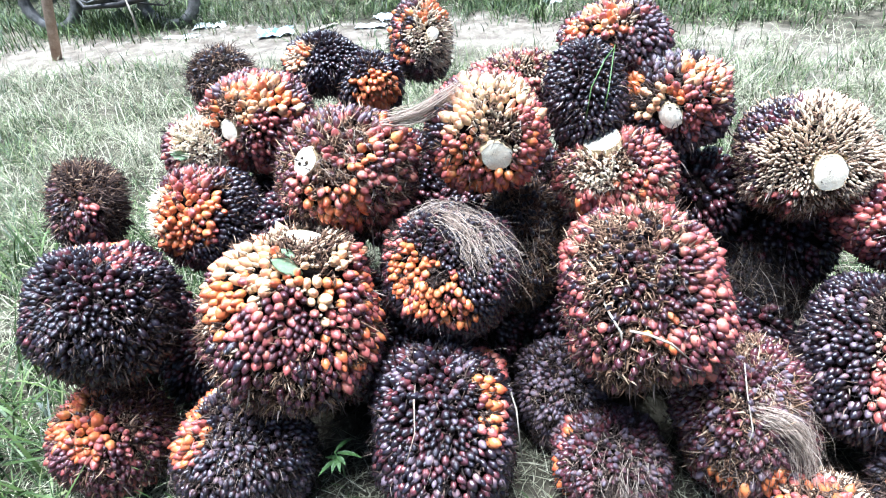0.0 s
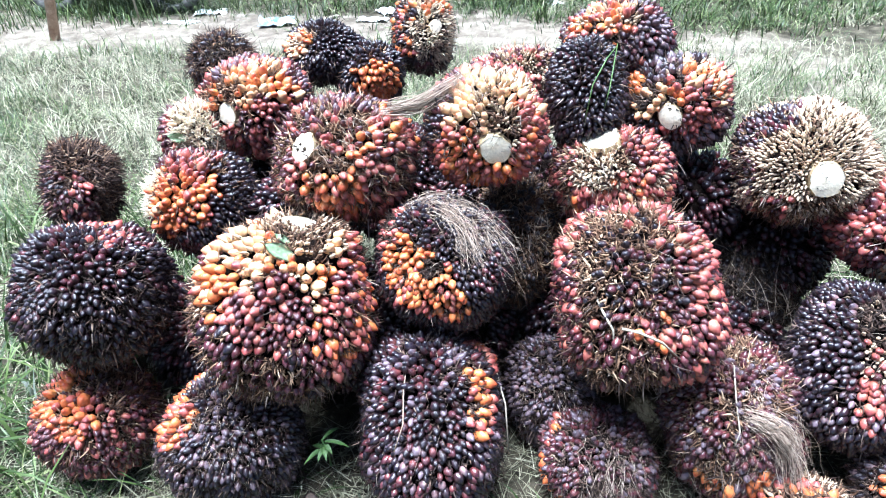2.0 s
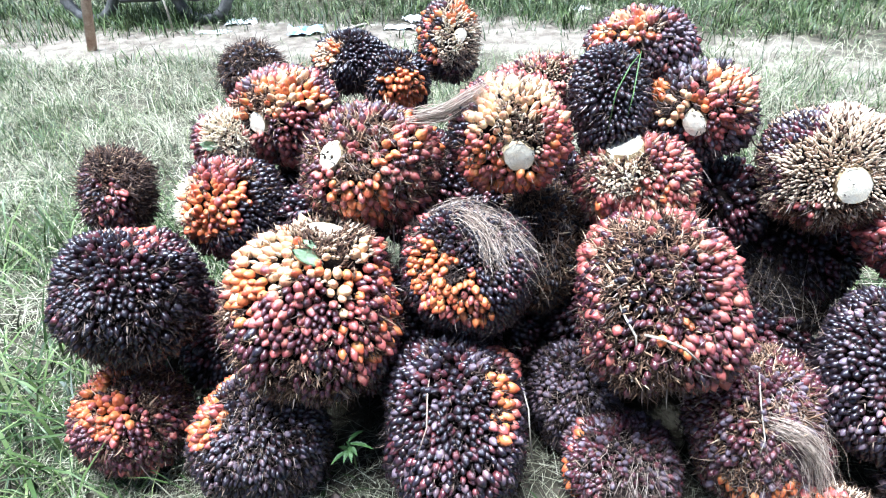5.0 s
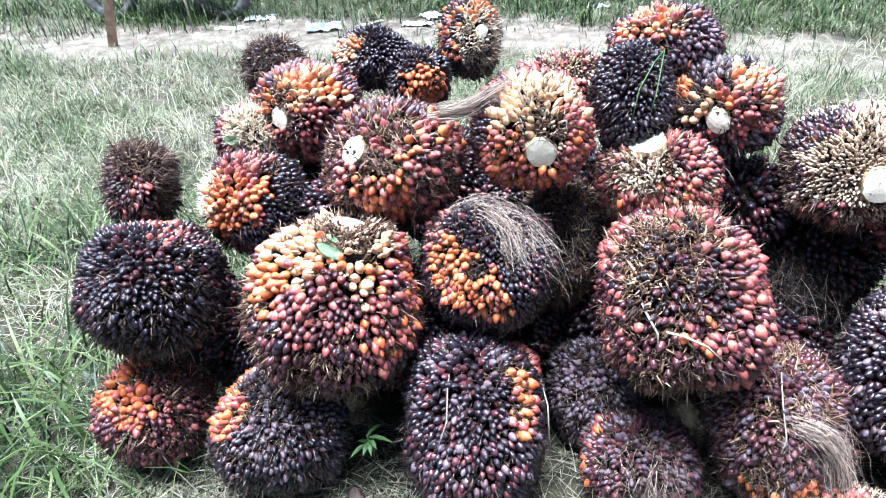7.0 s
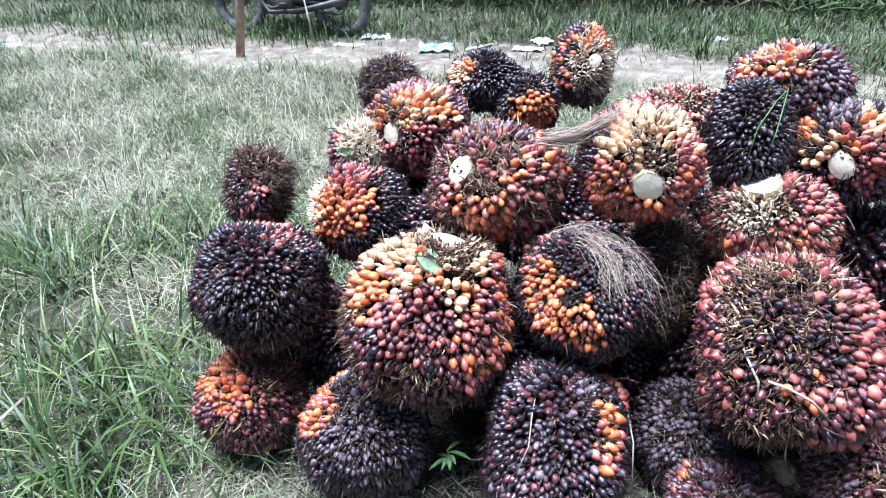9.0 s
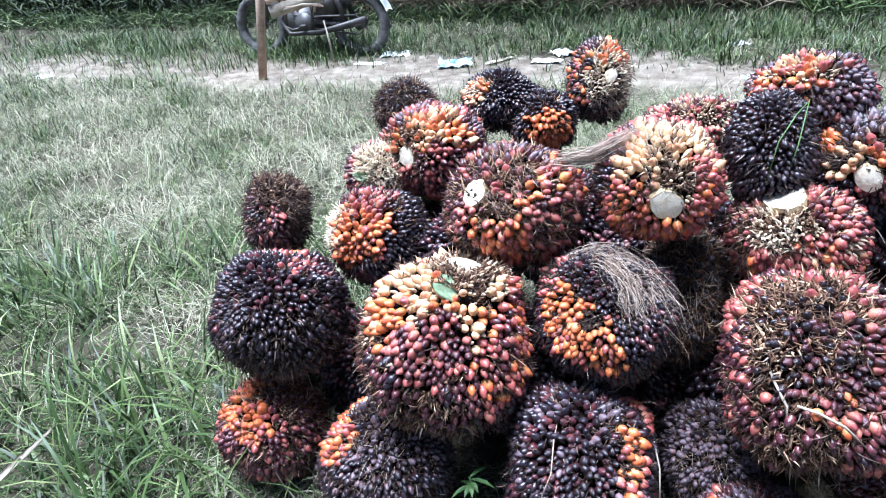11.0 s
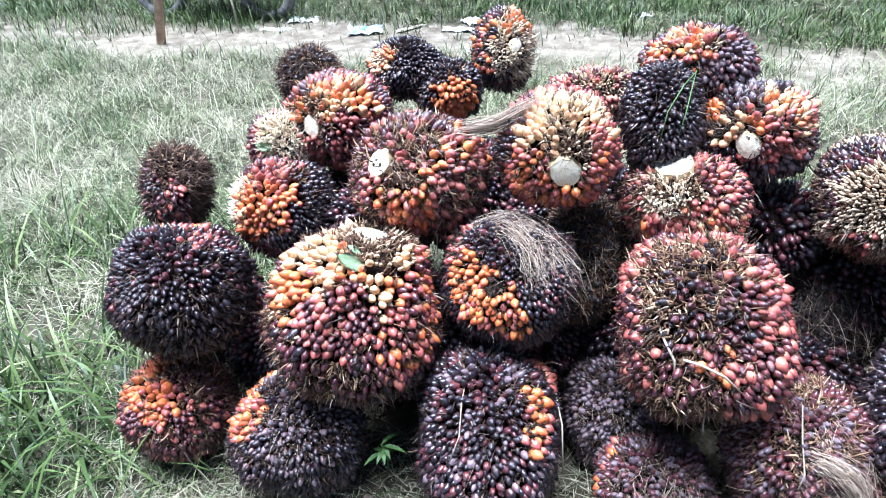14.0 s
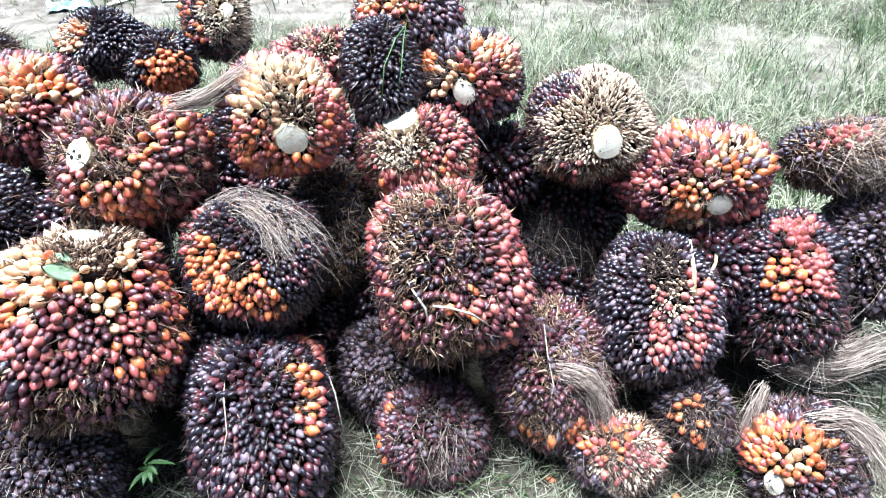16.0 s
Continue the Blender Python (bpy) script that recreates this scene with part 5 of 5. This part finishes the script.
def palm_tree(x, y, r, seed):
    """An old oil palm's trunk with the stubs of cut fronds, and its crown."""
    rng = np.random.default_rng(seed)
    top = thing("palm_tree", pose(x, y, -0.03), "old oil palm with dark trunk covered in frond stubs", "palm tree", "palms behind the track")
    bm = tube([(0.02 * math.sin(3 * k), 0, 0.35 * k) for k in range(15)], [r * (1.25 - 0.3 * min(1, k / 3)) for k in range(15)], 16)
    part("trunk", bm, BARK, top)
    roots, ways = [], []
    for k in range(90):
        a, z = k * 2.4, 0.05 + 0.045 * k
        roots.append((r * 1.0 * math.cos(a), r * 1.0 * math.sin(a), z))
        ways.append((0.7 * math.cos(a), 0.7 * math.sin(a), 1.0))
    v, f, rr_ = strands(np.array(roots), np.array(ways), rng.uniform(0.25, 0.42, 90), np.full(90, 0.075), rng.normal(size=(90, 3)) * 0.1, 3, rng)
    child("frond_stubs", mesh_of("frond_stubs", v, f, [DEAD], vary=rr_), top, "broken grey frond stubs", "stuff")
    V, F, R, count = [], [], [], 0
    for k in range(15):
        a, tilt = k * 2.4, rng.uniform(0.2, 1.1)
        t = np.linspace(0, 1, 44)
        out = np.array([math.cos(a), math.sin(a), 0])
        spine = np.array([0, 0, 5.0]) + out[None] * (3.6 * t * math.cos(tilt * 0.5))[:, None] + np.array([0, 0, 1])[None] * (2.2 * t * math.sin(1.2 - tilt) - 2.4 * t * t)[:, None]
        side = np.array([-math.sin(a), math.cos(a), 0])
        for s in (-1, 1):
            v, f, r0 = strands(spine, side * s + out * 0.5 + rng.normal(size=(44, 3)) * 0.1, 0.75 * np.sin(np.pi * (0.1 + 0.85 * t)), np.full(44, 0.016), np.tile([0, 0, -0.35], (44, 1)), 2, rng)
            V.append(v), F.append(f + count), R.append(r0)
            count += len(v)
    child("crown", mesh_of("crown", np.concatenate(V), np.concatenate(F), [LEAFY], vary=np.concatenate(R)), top, "dark green feathery crown", "stuff")
    return top


palm_tree(-7.6, 9.3, 0.42, 1)
palm_tree(-2.35, 8.35, 0.36, 2)
palm_tree(-5.4, 10.2, 0.4, 3)
palm_tree(1.6, 9.6, 0.4, 4)


def thicket(name, label, material, zones, seed, category="undergrowth"):
    """Arching leaf sprays rising from the ground."""
    rng = np.random.default_rng(seed)
    V, F, R, count = [], [], [], 0
    for x0, x1, y0, y1, n, lo, hi, wide in zones:
        x, y = rng.uniform(x0, x1, n), rng.uniform(y0, y1, n)
        v, f, r = strands(np.stack([x, y, rng.uniform(0, 0.5, n) * hi * 0.6], -1), np.stack([rng.normal(size=n) * 0.6, rng.normal(size=n) * 0.6, np.ones(n)], -1),
                          rng.uniform(lo, hi, n), wide * rng.uniform(0.5, 1.3, n), np.stack([rng.normal(size=n) * 0.5, rng.normal(size=n) * 0.5, -0.5 * np.ones(n)], -1), 2, rng)
        V.append(v), F.append(f + count), R.append(r)
        count += len(v)
    return tagged(new(name, mesh_of(name, np.concatenate(V), np.concatenate(F), [material], vary=np.concatenate(R))), label, category, "", "stuff")


thicket("undergrowth", "dark leafy undergrowth at the edge of the palms", LEAFY, [(-14, 6, 7.9, 10.5, 6500, 0.2, 0.9, 0.026), (-13, -6.5, 8.6, 11, 2000, 0.4, 1.4, 0.03)], 5)
thicket("dead_fronds", "heap of dead brown palm fronds at the grass edge", DEAD, [(-4.4, 1.2, 7.7, 8.8, 3500, 0.2, 0.7, 0.012), (-9.5, -7, 8.6, 9.6, 900, 0.3, 0.8, 0.014)], 6)
thicket("shrubs", "low green shrubs in front of the palms", GREEN, [(-11, -1, 7.4, 8.3, 3200, 0.12, 0.4, 0.014), (1.0, 5.5, 7.2, 8.2, 2200, 0.12, 0.45, 0.014)], 9)
